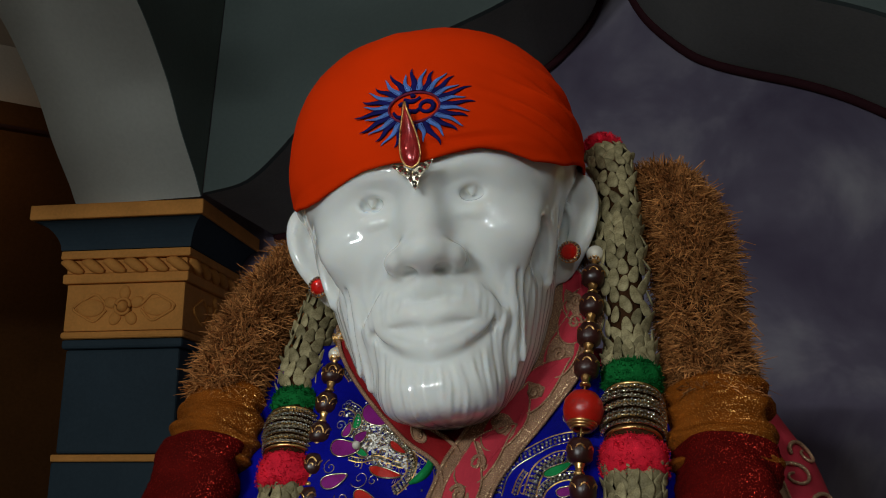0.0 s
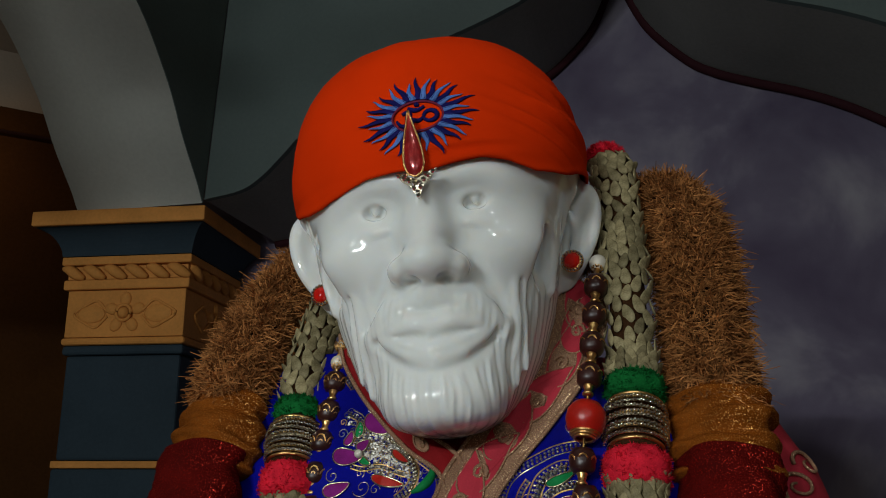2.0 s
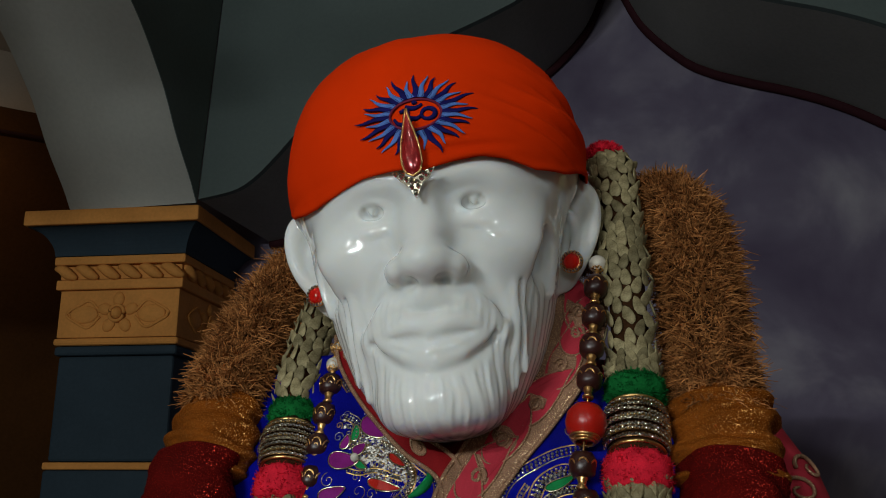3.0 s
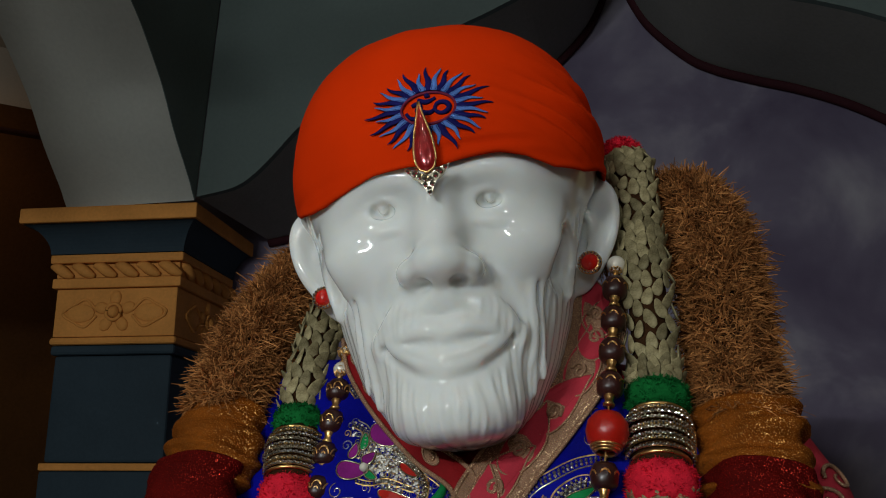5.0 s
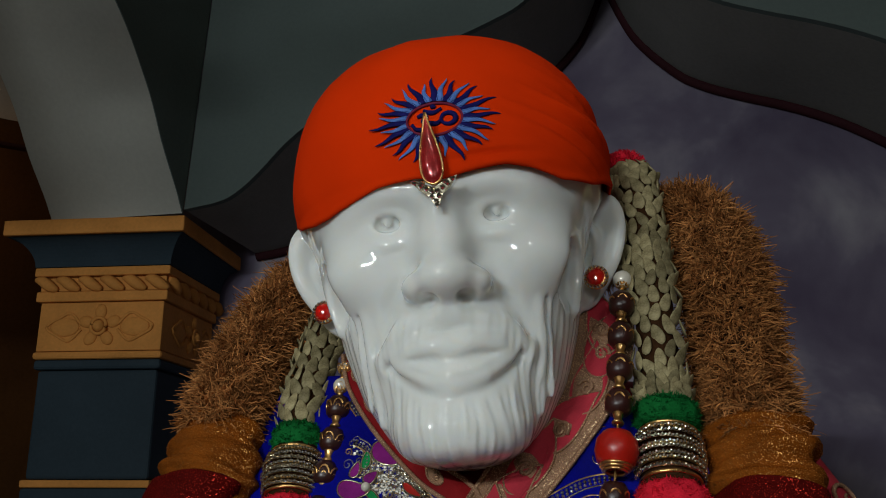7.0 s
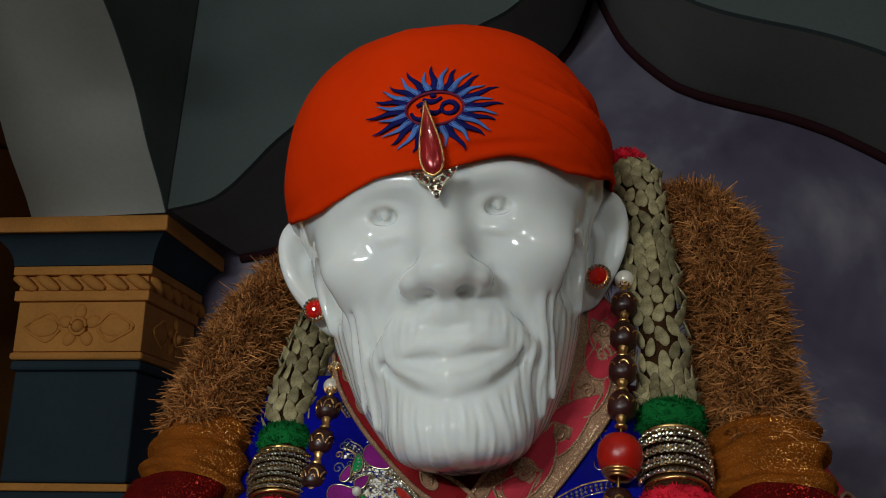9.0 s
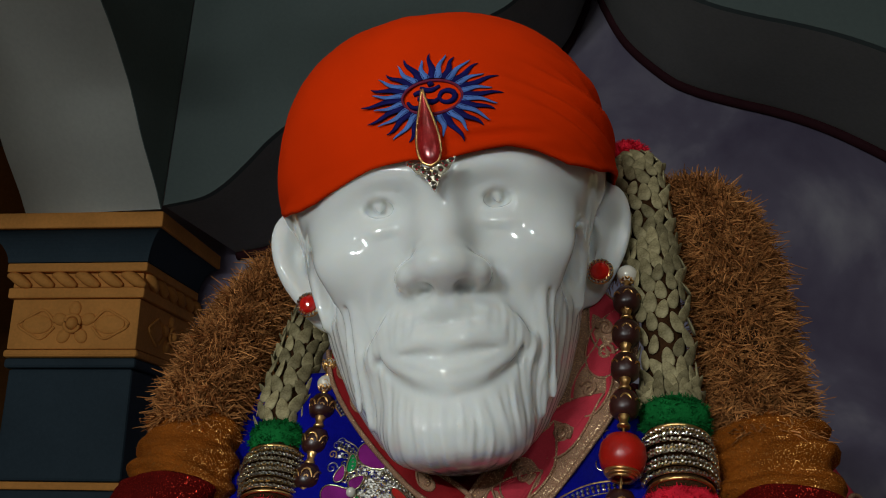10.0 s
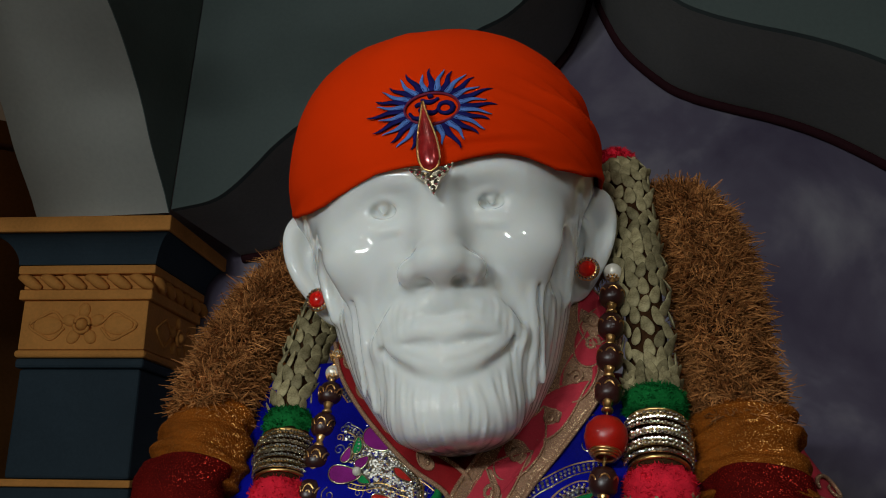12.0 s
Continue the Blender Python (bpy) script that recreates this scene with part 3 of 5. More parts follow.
def carve_head():
    """The marble head: a long face with high cheekbones, full beard and large ears."""
    cl = Clay((-0.245, -0.275, -0.235), (0.245, 0.235, 0.30), 0.0023)
    a, b, c = cl.ax[0][:, None, None], cl.ax[1][None, :, None], cl.ax[2][None, None, :]
    lev = (-0.25, -0.214, -0.207, -0.195, -0.165, -0.12, -0.065, 0.0, 0.05, 0.09, 0.13, 0.20, 0.26, 0.29)
    wid = (0.014, 0.026, 0.040, 0.061, 0.091, 0.117, 0.136, 0.150, 0.166, 0.184, 0.192, 0.17, 0.11, 0.01)
    frt = (0.100, 0.118, 0.135, 0.157, 0.172, 0.174, 0.170, 0.168, 0.184, 0.190, 0.182, 0.145, 0.10, 0.01)
    bck = (0.01, 0.02, 0.03, 0.05, 0.07, 0.10, 0.135, 0.165, 0.185, 0.195, 0.195, 0.18, 0.12, 0.01)
    W, F, B = (np.interp(c, lev, v).astype(np.float32) for v in (wid, frt, bck))
    D = np.where(b < 0, F, B)
    p = 2.35
    q = ((np.abs(a) / W) ** p + (np.abs(b) / D) ** p) ** (1 / p)
    cl.f = ((q - 1) * np.minimum(W, D) * 0.8).astype(np.float32)
    # soften the interpolated levels
    for _ in range(6):
        g = cl.f
        g[:, :, 1:-1] = (g[:, :, :-2] + 2 * g[:, :, 1:-1] + g[:, :, 2:]) / 4
    for s in (-1, 1):
        # brow, socket, eyeball and lids
        cl.chain([(s * 0.016, -0.181, 0.063), (s * 0.048, -0.181, 0.075), (s * 0.086, -0.162, 0.074), (s * 0.118, -0.120, 0.050)], [0.006, 0.008, 0.008, 0.005], 0.028)
        cl.egg((s * 0.062, -0.205, 0.048), (0.042, 0.022, 0.018), 0.026, True)
        cl.egg((s * 0.029, -0.197, 0.044), (0.012, 0.017, 0.018), 0.022, True)
        cl.egg((s * 0.057, -0.132, 0.045), (0.042, 0.038, 0.026), 0.010)
        cl.chain([(s * 0.022, -0.158, 0.038), (s * 0.036, -0.168, 0.055), (s * 0.058, -0.171, 0.0635), (s * 0.080, -0.157, 0.059), (s * 0.098, -0.134, 0.046)], [0.0026, 0.0060, 0.0068, 0.0058, 0.0026], 0.004)
        cl.chain([(s * 0.024, -0.168, 0.052), (s * 0.040, -0.174, 0.067), (s * 0.062, -0.174, 0.0735), (s * 0.088, -0.158, 0.066)], [0.0010, 0.0016, 0.0018, 0.0012], 0.006, True)
        cl.chain([(s * 0.022, -0.160, 0.037), (s * 0.038, -0.167, 0.0295), (s * 0.058, -0.168, 0.0265), (s * 0.080, -0.154, 0.030), (s * 0.098, -0.134, 0.042)], [0.0032, 0.0052, 0.0060, 0.0050, 0.0028], 0.004)
        cl.chain([(s * 0.032, -0.172, 0.021), (s * 0.060, -0.170, 0.0165), (s * 0.092, -0.145, 0.024)], [0.0010, 0.0014, 0.0010], 0.007, True)
        # carved iris with its light catch hanging from above
        cl.egg((s * 0.058, -0.1705, 0.0480), (0.0150, 0.0135, 0.0092), 0.002, True)
        cl.egg((s * 0.058, -0.1650, 0.0555), (0.0050, 0.0065, 0.0085), 0.0025)
        # full cheek, the hollow beside it and the long folds below
        cl.egg((s * 0.088, -0.114, 0.004), (0.050, 0.050, 0.034), 0.036)
        cl.egg((s * 0.128, -0.108, -0.008), (0.018, 0.030, 0.036), 0.014, True)
        cl.chain([(s * 0.152, -0.066, 0.062), (s * 0.144, -0.074, 0.010), (s * 0.134, -0.078, -0.045)], [0.002, 0.004, 0.002], 0.012)
        cl.chain([(s * 0.090, -0.141, -0.018), (s * 0.091, -0.138, -0.050), (s * 0.089, -0.130, -0.10), (s * 0.083, -0.122, -0.155)], [0.002, 0.0060, 0.0062, 0.003], 0.008)
        cl.chain([(s * 0.104, -0.128, -0.040), (s * 0.101, -0.124, -0.080), (s * 0.095, -0.116, -0.14)], [0.002, 0.0048, 0.003], 0.007)
        cl.chain([(s * 0.0985, -0.138, -0.024), (s * 0.0975, -0.135, -0.060), (s * 0.092, -0.127, -0.13)], [0.0012, 0.0026, 0.0014], 0.005, True)
        cl.chain([(s * 0.110, -0.126, -0.026), (s * 0.108, -0.124, -0.060), (s * 0.102, -0.118, -0.12)], [0.0025, 0.0040, 0.002], 0.006, True)
        cl.chain([(s * 0.049, -0.170, -0.020), (s * 0.063, -0.161, -0.044), (s * 0.078, -0.148, -0.078)], [0.0020, 0.0042, 0.0020], 0.015, True)
        # temple
        cl.egg((s * 0.181, -0.10, 0.062), (0.012, 0.042, 0.032), 0.026, True)
        # nose wing
        cl.egg((s * 0.0345, -0.178, -0.027), (0.0122, 0.018, 0.0122), 0.010)
        cl.chain([(s * 0.024, -0.198, -0.018), (s * 0.0265, -0.199, -0.029), (s * 0.025, -0.195, -0.039)], [0.0006, 0.0012, 0.0006], 0.009, True)
        cl.chain([(s * 0.042, -0.184, -0.008), (s * 0.0490, -0.178, -0.022), (s * 0.049, -0.176, -0.036)], [0.0006, 0.0014, 0.0008], 0.009, True)
        # moustache and lips: a broad upper lip, corners drawn up
        cl.chain([(s * 0.010, -0.176, -0.058), (s * 0.034, -0.169, -0.064), (s * 0.057, -0.156, -0.076), (s * 0.072, -0.144, -0.094)], [0.004, 0.005, 0.005, 0.003], 0.022)
        cl.chain([(0, -0.1765, -0.0915), (s * 0.018, -0.1775, -0.0875), (s * 0.040, -0.169, -0.0890), (s * 0.062, -0.154, -0.0940)], [0.0105, 0.0125, 0.0105, 0.0035], 0.012)
        cl.chain([(0, -0.1715, -0.1195), (s * 0.026, -0.169, -0.1155), (s * 0.056, -0.153, -0.1020)], [0.0165, 0.0150, 0.006], 0.012)
        cl.egg((s * 0.022, -0.158, -0.102), (0.038, 0.0175, 0.020), 0.012)
        cl.chain([(0, -0.1895, -0.1045), (s * 0.016, -0.1885, -0.1010), (s * 0.038, -0.177, -0.0985), (s * 0.063, -0.158, -0.0940)], [0.0012, 0.0012, 0.0012, 0.0004], 0.007, True)
        cl.chain([(0, -0.1895, -0.1215), (s * 0.024, -0.186, -0.1175), (s * 0.050, -0.168, -0.1035)], [0.0003, 0.0004, 0.0002], 0.005, True)
        cl.chain([(0, -0.188, -0.141), (s * 0.030, -0.180, -0.134), (s * 0.054, -0.164, -0.116), (s * 0.067, -0.152, -0.098)], [0.0014, 0.0018, 0.0018, 0.0012], 0.011, True)
    # nose: broad ridge, tip, nostrils, groove below
    cl.chain([(0, -0.172, 0.070), (0, -0.176, 0.038), (0, -0.186, 0.010), (0, -0.195, -0.014)], [0.010, 0.0140, 0.0165, 0.0170], 0.042)
    cl.egg((0, -0.200, -0.022), (0.0210, 0.0185, 0.0150), 0.016)
    for s in (-1, 1):
        cl.egg((s * 0.020, -0.190, -0.0405), (0.0090, 0.013, 0.0040), 0.006, True)
    cl.rod((0, -0.196, -0.056), (0, -0.197, -0.076), 0.002, 0.004, 0.012, True)
    # chin beard mass
    cl.egg((0.0, -0.132, -0.170), (0.064, 0.052, 0.034), 0.034)
    # round off below the chin
    low = -0.206 - c
    k = 0.02
    h = np.maximum(k - np.abs(cl.f - low), 0) / k
    cl.f = (np.maximum(cl.f, low) + h * h * k * 0.25).astype(np.float32)
    # ears
    for s, dx in ((-1, 0.013), (1, -0.008)):
        x = s * 0.181 + dx
        t = Matrix.Rotation(radians(s * 18), 3, "Y") @ Matrix.Rotation(radians(s * -34), 3, "Z")
        cl.egg((x, 0.008, 0.052), (0.041, 0.017, 0.068), 0.010, False, t)
        cl.egg((x - s * 0.014, 0.002, -0.002), (0.019, 0.013, 0.030), 0.014, False, t)
        cl.egg((x - s * 0.002, -0.018, 0.055), (0.026, 0.016, 0.046), 0.008, True, t)
        cl.egg((x - s * 0.018, -0.012, 0.030), (0.016, 0.022, 0.026), 0.010, True)
        cl.chain([(x - s * 0.020, -0.010, 0.086), (x - s * 0.002, -0.006, 0.068), (x + s * 0.004, -0.004, 0.040), (x - s * 0.010, -0.008, 0.014)], [0.003, 0.005, 0.005, 0.003], 0.010)
    # beard: combed grooves on chin, jaw and upper lip
    phi = np.arctan2(a, -b - 0.01)
    wave = phi * 66 + 0.9 * np.sin(c * 45 + phi * 4) + 0.5 * np.sin(c * 95 + phi * 13)
    comb = 0.5 + (0.20 + 0.10 * np.sin(c * 75 + phi * 21)) * np.cos(2 * wave) + 0.16 * np.cos(3.1 * wave + 1.6 * np.sin(c * 60 + phi * 9)) + 0.13 * np.cos(wave * 0.83 + 2 * np.sin(c * 33))
    under = np.interp(np.abs(phi), (0, 0.25, 0.37, 0.46, 0.6, 0.75, 1.0, 1.5, 3.2), (-0.142, -0.137, -0.120, -0.085, -0.066, -0.052, -0.03, 0.0, 0.0)).astype(np.float32)
    chin = ramp(under - c, 0.0, 0.012) * ramp(b, 0.03, -0.02)
    lip = ramp(c + 0.074 + 0.4 * np.abs(a), 0.0, 0.006) * ramp(np.abs(a), 0.010, 0.020) * ramp(c, -0.052, -0.060) * ramp(np.abs(a), 0.094, 0.080) * ramp(b, -0.12, -0.14)
    cl.f += (0.0042 * (comb - 0.5) * np.maximum(chin, 0.6 * lip)).astype(np.float32)
    # a light polish over the whole surface
    for axis in range(3):
        g = np.moveaxis(cl.f, axis, 0)
        g[1:-1] = (g[:-2] + 2 * g[1:-1] + g[2:]) / 4
    return cl.skin()


def statue():
    v, q = carve_head()
    hm = np.array(HEAD)
    v = v @ hm[:3, :3].T + hm[:3, 3]
    # neck and seated body under the cloth, as plain turned forms
    rows = [(1.70, 0.092, 0.085, 0.045), (1.64, 0.098, 0.085, 0.055), (1.60, 0.15, 0.095, 0.09), (1.56, 0.27, 0.10, 0.10), (1.50, 0.34, 0.12, 0.10), (1.38, 0.35, 0.15, 0.10),
            (1.15, 0.32, 0.17, 0.08), (0.98, 0.36, 0.24, 0.0), (0.80, 0.40, 0.34, -0.06), (0.752, 0.38, 0.33, -0.06)]
    n, vs, qs = 48, [], []
    for z, w, d, y in rows:
        vs += [(0.005 + w * math.cos(2 * math.pi * k / n), y + d * math.sin(2 * math.pi * k / n), z) for k in range(n)]
    for i in range(len(rows) - 1):
        qs += [(i * n + k, (i + 1) * n + k, (i + 1) * n + (k + 1) % n, i * n + (k + 1) % n) for k in range(n)]
    me = quad_mesh("marble_statue", np.concatenate([v, np.array(vs)]), np.concatenate([q, np.array(qs) + len(v)]), MARBLE)
    return tagged(new("marble_statue", me), "polished white marble statue of a bearded seated figure", "statue")


statue()
bm = bmesh.new()
box(bm, -0.6, 0.6, -0.55, 0.6, 0.0, 0.75, 0.02)
solid("altar_plinth", bm, FLOOR, "polished granite plinth under the statue", "plinth", "structure")


# ---------------------------------------------------------------- head cloth
CAPW, CAPF, CAPB, CAPTOP = 0.199, 0.211, 0.215, 0.226


def cap_f(c):
    """The cloth leans back towards the crown."""
    return CAPF * (1 - 0.12 * max(0.0, min(1.0, (c - 0.085) / 0.10)))


def cap_r(c):
    s = max(0.0, min(1.0, (c - 0.095) / CAPTOP))
    r = (1 - s ** 2.55) ** (1 / 2.55)
    return (r if c > 0.095 else 1.0) * (1 - 0.028 * math.exp(-max(0.0, c - 0.09) / 0.02))


def cap_edge(q):
    """Height of the cloth's lower edge at the angle q from the front, to the right positive."""
    d = math.degrees(q)
    return float(np.interp(d, (-180, -120, -95, -75, -60, -47, -38, -28, -16, -4, 2, 13, 22, 31, 41, 56, 70, 90, 105, 130, 180),
                           (0.03, 0.06, 0.112, 0.096, 0.078, 0.068, 0.066, 0.071, 0.081, 0.083, 0.078, 0.087, 0.092, 0.089, 0.080, 0.085, 0.100, 0.112, 0.095, 0.06, 0.03)))


def cap_point(q, c, lift=0.0):
    r = cap_r(c)
    d = cap_f(c) if abs(q) < math.pi / 2 else CAPB
    flat = 1 / (abs(math.sin(q) / CAPW) ** 2.2 + abs(math.cos(q) / d) ** 2.2) ** (1 / 2.2)
    out = r * flat + lift - (0.010 * math.exp(-max(0.0, c - 0.07) / 0.05) * abs(math.sin(q)) if q < 0 else 0.0)
    return Vector((math.sin(q) * out + 0.003, -math.cos(q) * out, c + (lift * (1 - r))))


def cap_front(a, c, lift=0.0):
    """The cloth's front at (a, c) of the head."""
    r = cap_r(c)
    b = -cap_f(c) * max(0.0, r ** 2.2 - abs((a - 0.003) / CAPW) ** 2.2) ** (1 / 2.2)
    n = Vector((a / CAPW ** 2, b / CAPF ** 2, 0.9 * (c - 0.095) / CAPTOP ** 2)).normalized()
    return CAPM @ (Vector((a, b, c)) + n * lift)


def head_cloth():
    e = thing("head_cloth", CAPM @ Vector((0, 0, 0.1)), "tight orange head cloth with blue embroidered sun emblem", "head cloth")
    bm = bmesh.new()
    nq, ns, rows = 220, 70, []
    for i in range(ns + 1):
        row = []
        for j in range(nq):
            q = -math.pi + 2 * math.pi * j / nq
            lo = cap_edge(q)
            s = i / ns
            c = lo + (0.095 + CAPTOP - 0.0004 - lo) * (s if s < 0.5 else 0.5 + 0.5 * math.sin((s - 0.5) * math.pi))
            d = math.degrees(q)
            # slanting folds above the ear, a loose roll over the brow
            side = math.exp(-((d - 62) / 24) ** 2) * math.exp(-((c - 0.165) / 0.055) ** 2)
            fold = math.sin((c + 0.0011 * d) * 190 + 2.4 * math.sin(d * 0.06 + 30 * c)) + 0.5 * math.sin((c + 0.0015 * d) * 330 + 1)
            lift = 0.0052 * side * fold
            brow = math.exp(-((d - 16) / 16) ** 2) * (math.sin((c - 0.085 - 0.0003 * d) * 330) * math.exp(-((c - 0.105) / 0.02) ** 2))
            lift += 0.0028 * brow
            lift += 0.0022 * noise.noise(Vector((q * 3, c * 14, 2))) + 0.0006 * noise.noise(Vector((q * 14, c * 60, 5)))
            lift += 0.0016 * math.exp(-((c - lo - 0.004) / 0.003) ** 2)
            row.append(bm.verts.new(CAPM @ cap_point(q, c, lift)))
        rows.append(row)
    for r0, r1 in zip(rows, rows[1:]):
        for j in range(nq):
            bm.faces.new((r0[j], r0[(j + 1) % nq], r1[(j + 1) % nq], r1[j]))
    bm.faces.new(rows[-1])
    wrap = part("wrap", bm, CLOTH, e, "taut orange cotton cloth")
    mod = wrap.modifiers.new("thick", "SOLIDIFY")
    mod.thickness, mod.offset = 0.003, -1
    # embroidered sun: 32 wavy rays round an oval
    ca, cc = 0.010, 0.152
    for k in range(32):
        q = 2 * math.pi * k / 32
        dark = k % 2 == 0
        bm = bmesh.new()
        n, left, right = 12, [], []
        reach = (0.068 if dark else 0.063) + 0.004 * math.sin(k * 2.4)
        for i in range(n + 1):
            t = i / n
            rad = 0.029 + (reach - 0.029) * t
            wob = 0.0021 * math.sin(t * 6.0 + (0 if dark else 2)) * (0.3 + t)
            w = (0.0047 if dark else 0.0038) * (1 - t) ** 0.75 * (1 if t > 0.05 else 0.8) + 0.0002
            ux, uz = math.sin(q), math.cos(q)
            for lst, sg in ((left, -1), (right, 1)):
                x = ux * rad + uz * (wob + sg * w)
                z = (uz * rad - ux * (wob + sg * w)) * 0.84
                lst.append(bm.verts.new(cap_front(ca + x, cc + z, 0.0022)))
        for i in range(n):
            bm.faces.new((left[i], right[i], right[i + 1], left[i + 1]))
        ob = part("ray", bm, NAVY if dark else SKY, e)
        mod = ob.modifiers.new("thick", "SOLIDIFY")
        mod.thickness, mod.offset = 0.0009, 0
    bm = bmesh.new()
    loop = [cap_front(ca + 0.0295 * math.cos(q), cc + 0.0215 * math.sin(q), 0.0016) for q in (2 * math.pi * i / 64 for i in range(64))]
    tube(bm, loop, 0.0016, 6, True)
    part("oval_border", bm, MAROON, e, "maroon stitched oval")
    # the sacred sign in the oval
    strokes = [
        [(-0.018, 0.0050), (-0.013, 0.0068), (-0.009, 0.0042), (-0.010, 0.0005), (-0.014, -0.0010)],
        [(-0.014, -0.0010), (-0.008, -0.0030), (-0.007, -0.0090), (-0.013, -0.0125), (-0.020, -0.0105), (-0.0240, -0.0045)],
        [(-0.008, -0.0030), (-0.002, -0.0062), (0.003, -0.0060), (0.0074, -0.0015)],
        [(0.0147 + 0.0078 * math.cos(2.9 - 0.7 * k), -0.0010 + 0.0074 * math.sin(2.9 - 0.7 * k)) for k in range(10)],
        [(-0.0110, 0.0130), (-0.005, 0.0092), (0.001, 0.0092), (0.0076, 0.0132)],
        [(-0.0035, 0.0160), (-0.0010, 0.0172), (0.0015, 0.0160)],
    ]
    bm = bmesh.new()
    for st in strokes:
        pts = smooth_path([(x, 0, z) for x, z in st], 6)
        n = len(pts) - 1
        tube(bm, [cap_front(ca + p.x, cc + p.z, 0.0014) for p in pts], [0.0016 + 0.0014 * math.sin(math.pi * min(0.92, i / n + 0.08)) for i in range(n + 1)], 8)
    part("sign", bm, NAVY, e, "navy stitched sacred syllable sign")
    return e


head_cloth()


def tilak():
    """Forehead jewel: a long enamel drop in a gold rim over a spray of crystals."""
    foot, top = Vector((0.0120, -0.212, 1.877)), Vector((0.0015, -0.2085, 1.952))
    e = thing("forehead_jewel", foot, "red enamel drop jewel with gold rim and crystals", "jewel")
    axis = (top - foot).normalized()
    side = Vector((1, 0, 0.08)).normalized()
    out = side.cross(axis).normalized()
    if out.y > 0:
        out = -out
    foot = foot - axis * 0.012
    L = 0.081

    def width(t):
        if t < 0.24:
            return 0.0106 * math.sqrt(max(0.0, 1 - ((0.24 - t) / 0.24) ** 2)) + 0.0004
        return 0.0106 * ((1 + math.cos(math.pi * (t - 0.24) / 0.76)) / 2) ** 0.72 + 0.0004

    bm = bmesh.new()
    prev = None
    for i in range(25):
        t = i / 24
        w = width(t)
        row = [bm.verts.new(foot + axis * L * t + side * w * math.cos(q) + out * (0.002 + 0.0055 * math.sin(q) * (w / 0.0105))) for q in (math.pi * k / 10 for k in range(11))]
        if prev:
            for k in range(10):
                bm.faces.new((prev[k], prev[k + 1], row[k + 1], row[k]))
        prev = row
    part("stone", bm, ENAMEL, e, "glossy dark red enamel drop")
    bm = bmesh.new()
    loop = [foot + axis * L * t + side * (width(t) + 0.0005) + out * 0.003 for t in [i / 24 for i in range(25)]] + [foot + axis * L * t - side * (width(t) + 0.0005) + out * 0.003 for t in [1 - i / 24 for i in range(25)]]
    tube(bm, loop, 0.0012, 6, True)
    part("rim", bm, GOLD, e, "gold wire rim")
    bm = bmesh.new()
    pts = [(-0.024, 0.008), (-0.014, 0.004), (0, -0.003), (0.014, 0.004), (0.024, 0.008), (0.016, -0.004), (0.008, -0.010), (0, -0.026), (-0.008, -0.010), (-0.016, -0.004)]
    extrude_outline(bm, pts, lambda u, v, d: foot + side * u + axis * v + out * (d + 0.001 - 0.10 * abs(u) - (0.10 * max(0, -v))), 0.002)
    part("setting", bm, SILVER, e, "pale metal crystal setting", False)
    spots = [(-0.020, 0.004), (-0.014, 0.0), (-0.0085, -0.004), (-0.003, -0.0075), (0.003, -0.0075), (0.0085, -0.004), (0.014, 0.0), (0.020, 0.004), (-0.004, -0.013), (0.004, -0.013), (0, -0.018), (0, -0.0225), (-0.0115, 0.002), (0.0115, 0.002)]
    for u, v in spots:
        bm = bmesh.new()
        bmesh.ops.create_icosphere(bm, subdivisions=1, radius=0.0030)
        part("crystal", bm, CRYSTAL, e, "", False, Matrix.Translation(foot + side * u + axis * v + out * (0.0038 - 0.10 * abs(u) - 0.10 * max(0, -v))))


tilak()


def earring(at, face):
    e = thing("earring", at, "round red glass earring ringed with clear crystals", "earring", "earrings")
    m = face.to_track_quat("Z", "Y").to_matrix().to_4x4()
    base = Matrix.Translation(at + 0.004 * face.normalized()) @ m @ Matrix.Scale(1.18, 4)
    bm = bmesh.new()
    lathe(bm, [(0.0115, -0.003), (0.0125, 0.001), (0.0105, 0.002)], 24, base)
    part("back", bm, GOLD, e, "gold backing")
    bm = bmesh.new()
    lathe(bm, [(0.0085, 0.0015), (0.0088, 0.004), (0.0068, 0.0068), (0.0035, 0.008), (0.001, 0.0082)], 12, base)
    part("stone", bm, RUBY, e, "faceted red glass stone", False)
    for k in range(18):
        q = 2 * math.pi * k / 18
        bm = bmesh.new()
        bmesh.ops.create_icosphere(bm, subdivisions=1, radius=0.0018)
        part("crystal", bm, CRYSTAL, e, "", False, base @ Matrix.Translation((0.0105 * math.cos(q), 0.0105 * math.sin(q), 0.003)))


earring(Vector((0.165, -0.014, 1.807)), Vector((-0.12, -1, 0.05)))
earring(Vector((-0.159, -0.040, 1.773)), Vector((-0.05, -1, 0.05)))


# ---------------------------------------------------------------- garments
def chest_y(x, z, lift=0.0):
    """The front of the draped chest."""
    y = -0.020 - 0.5 * (1.665 - z)
    if z < 1.45:
        y += 0.35 * (1.45 - z)
    y += 1.1 * max(0.0, abs(x - 0.02) - 0.16) ** 1.6
    return y - lift


def drape(x, z, lift=0.0):
    wr = 0.0035 * noise.noise(Vector((x * 16, z * 10, 3))) + 0.0018 * math.sin((x * 1.2 + z) * 90 + 3 * math.sin(x * 20))
    return Vector((x, chest_y(x, z, lift) + wr, z))


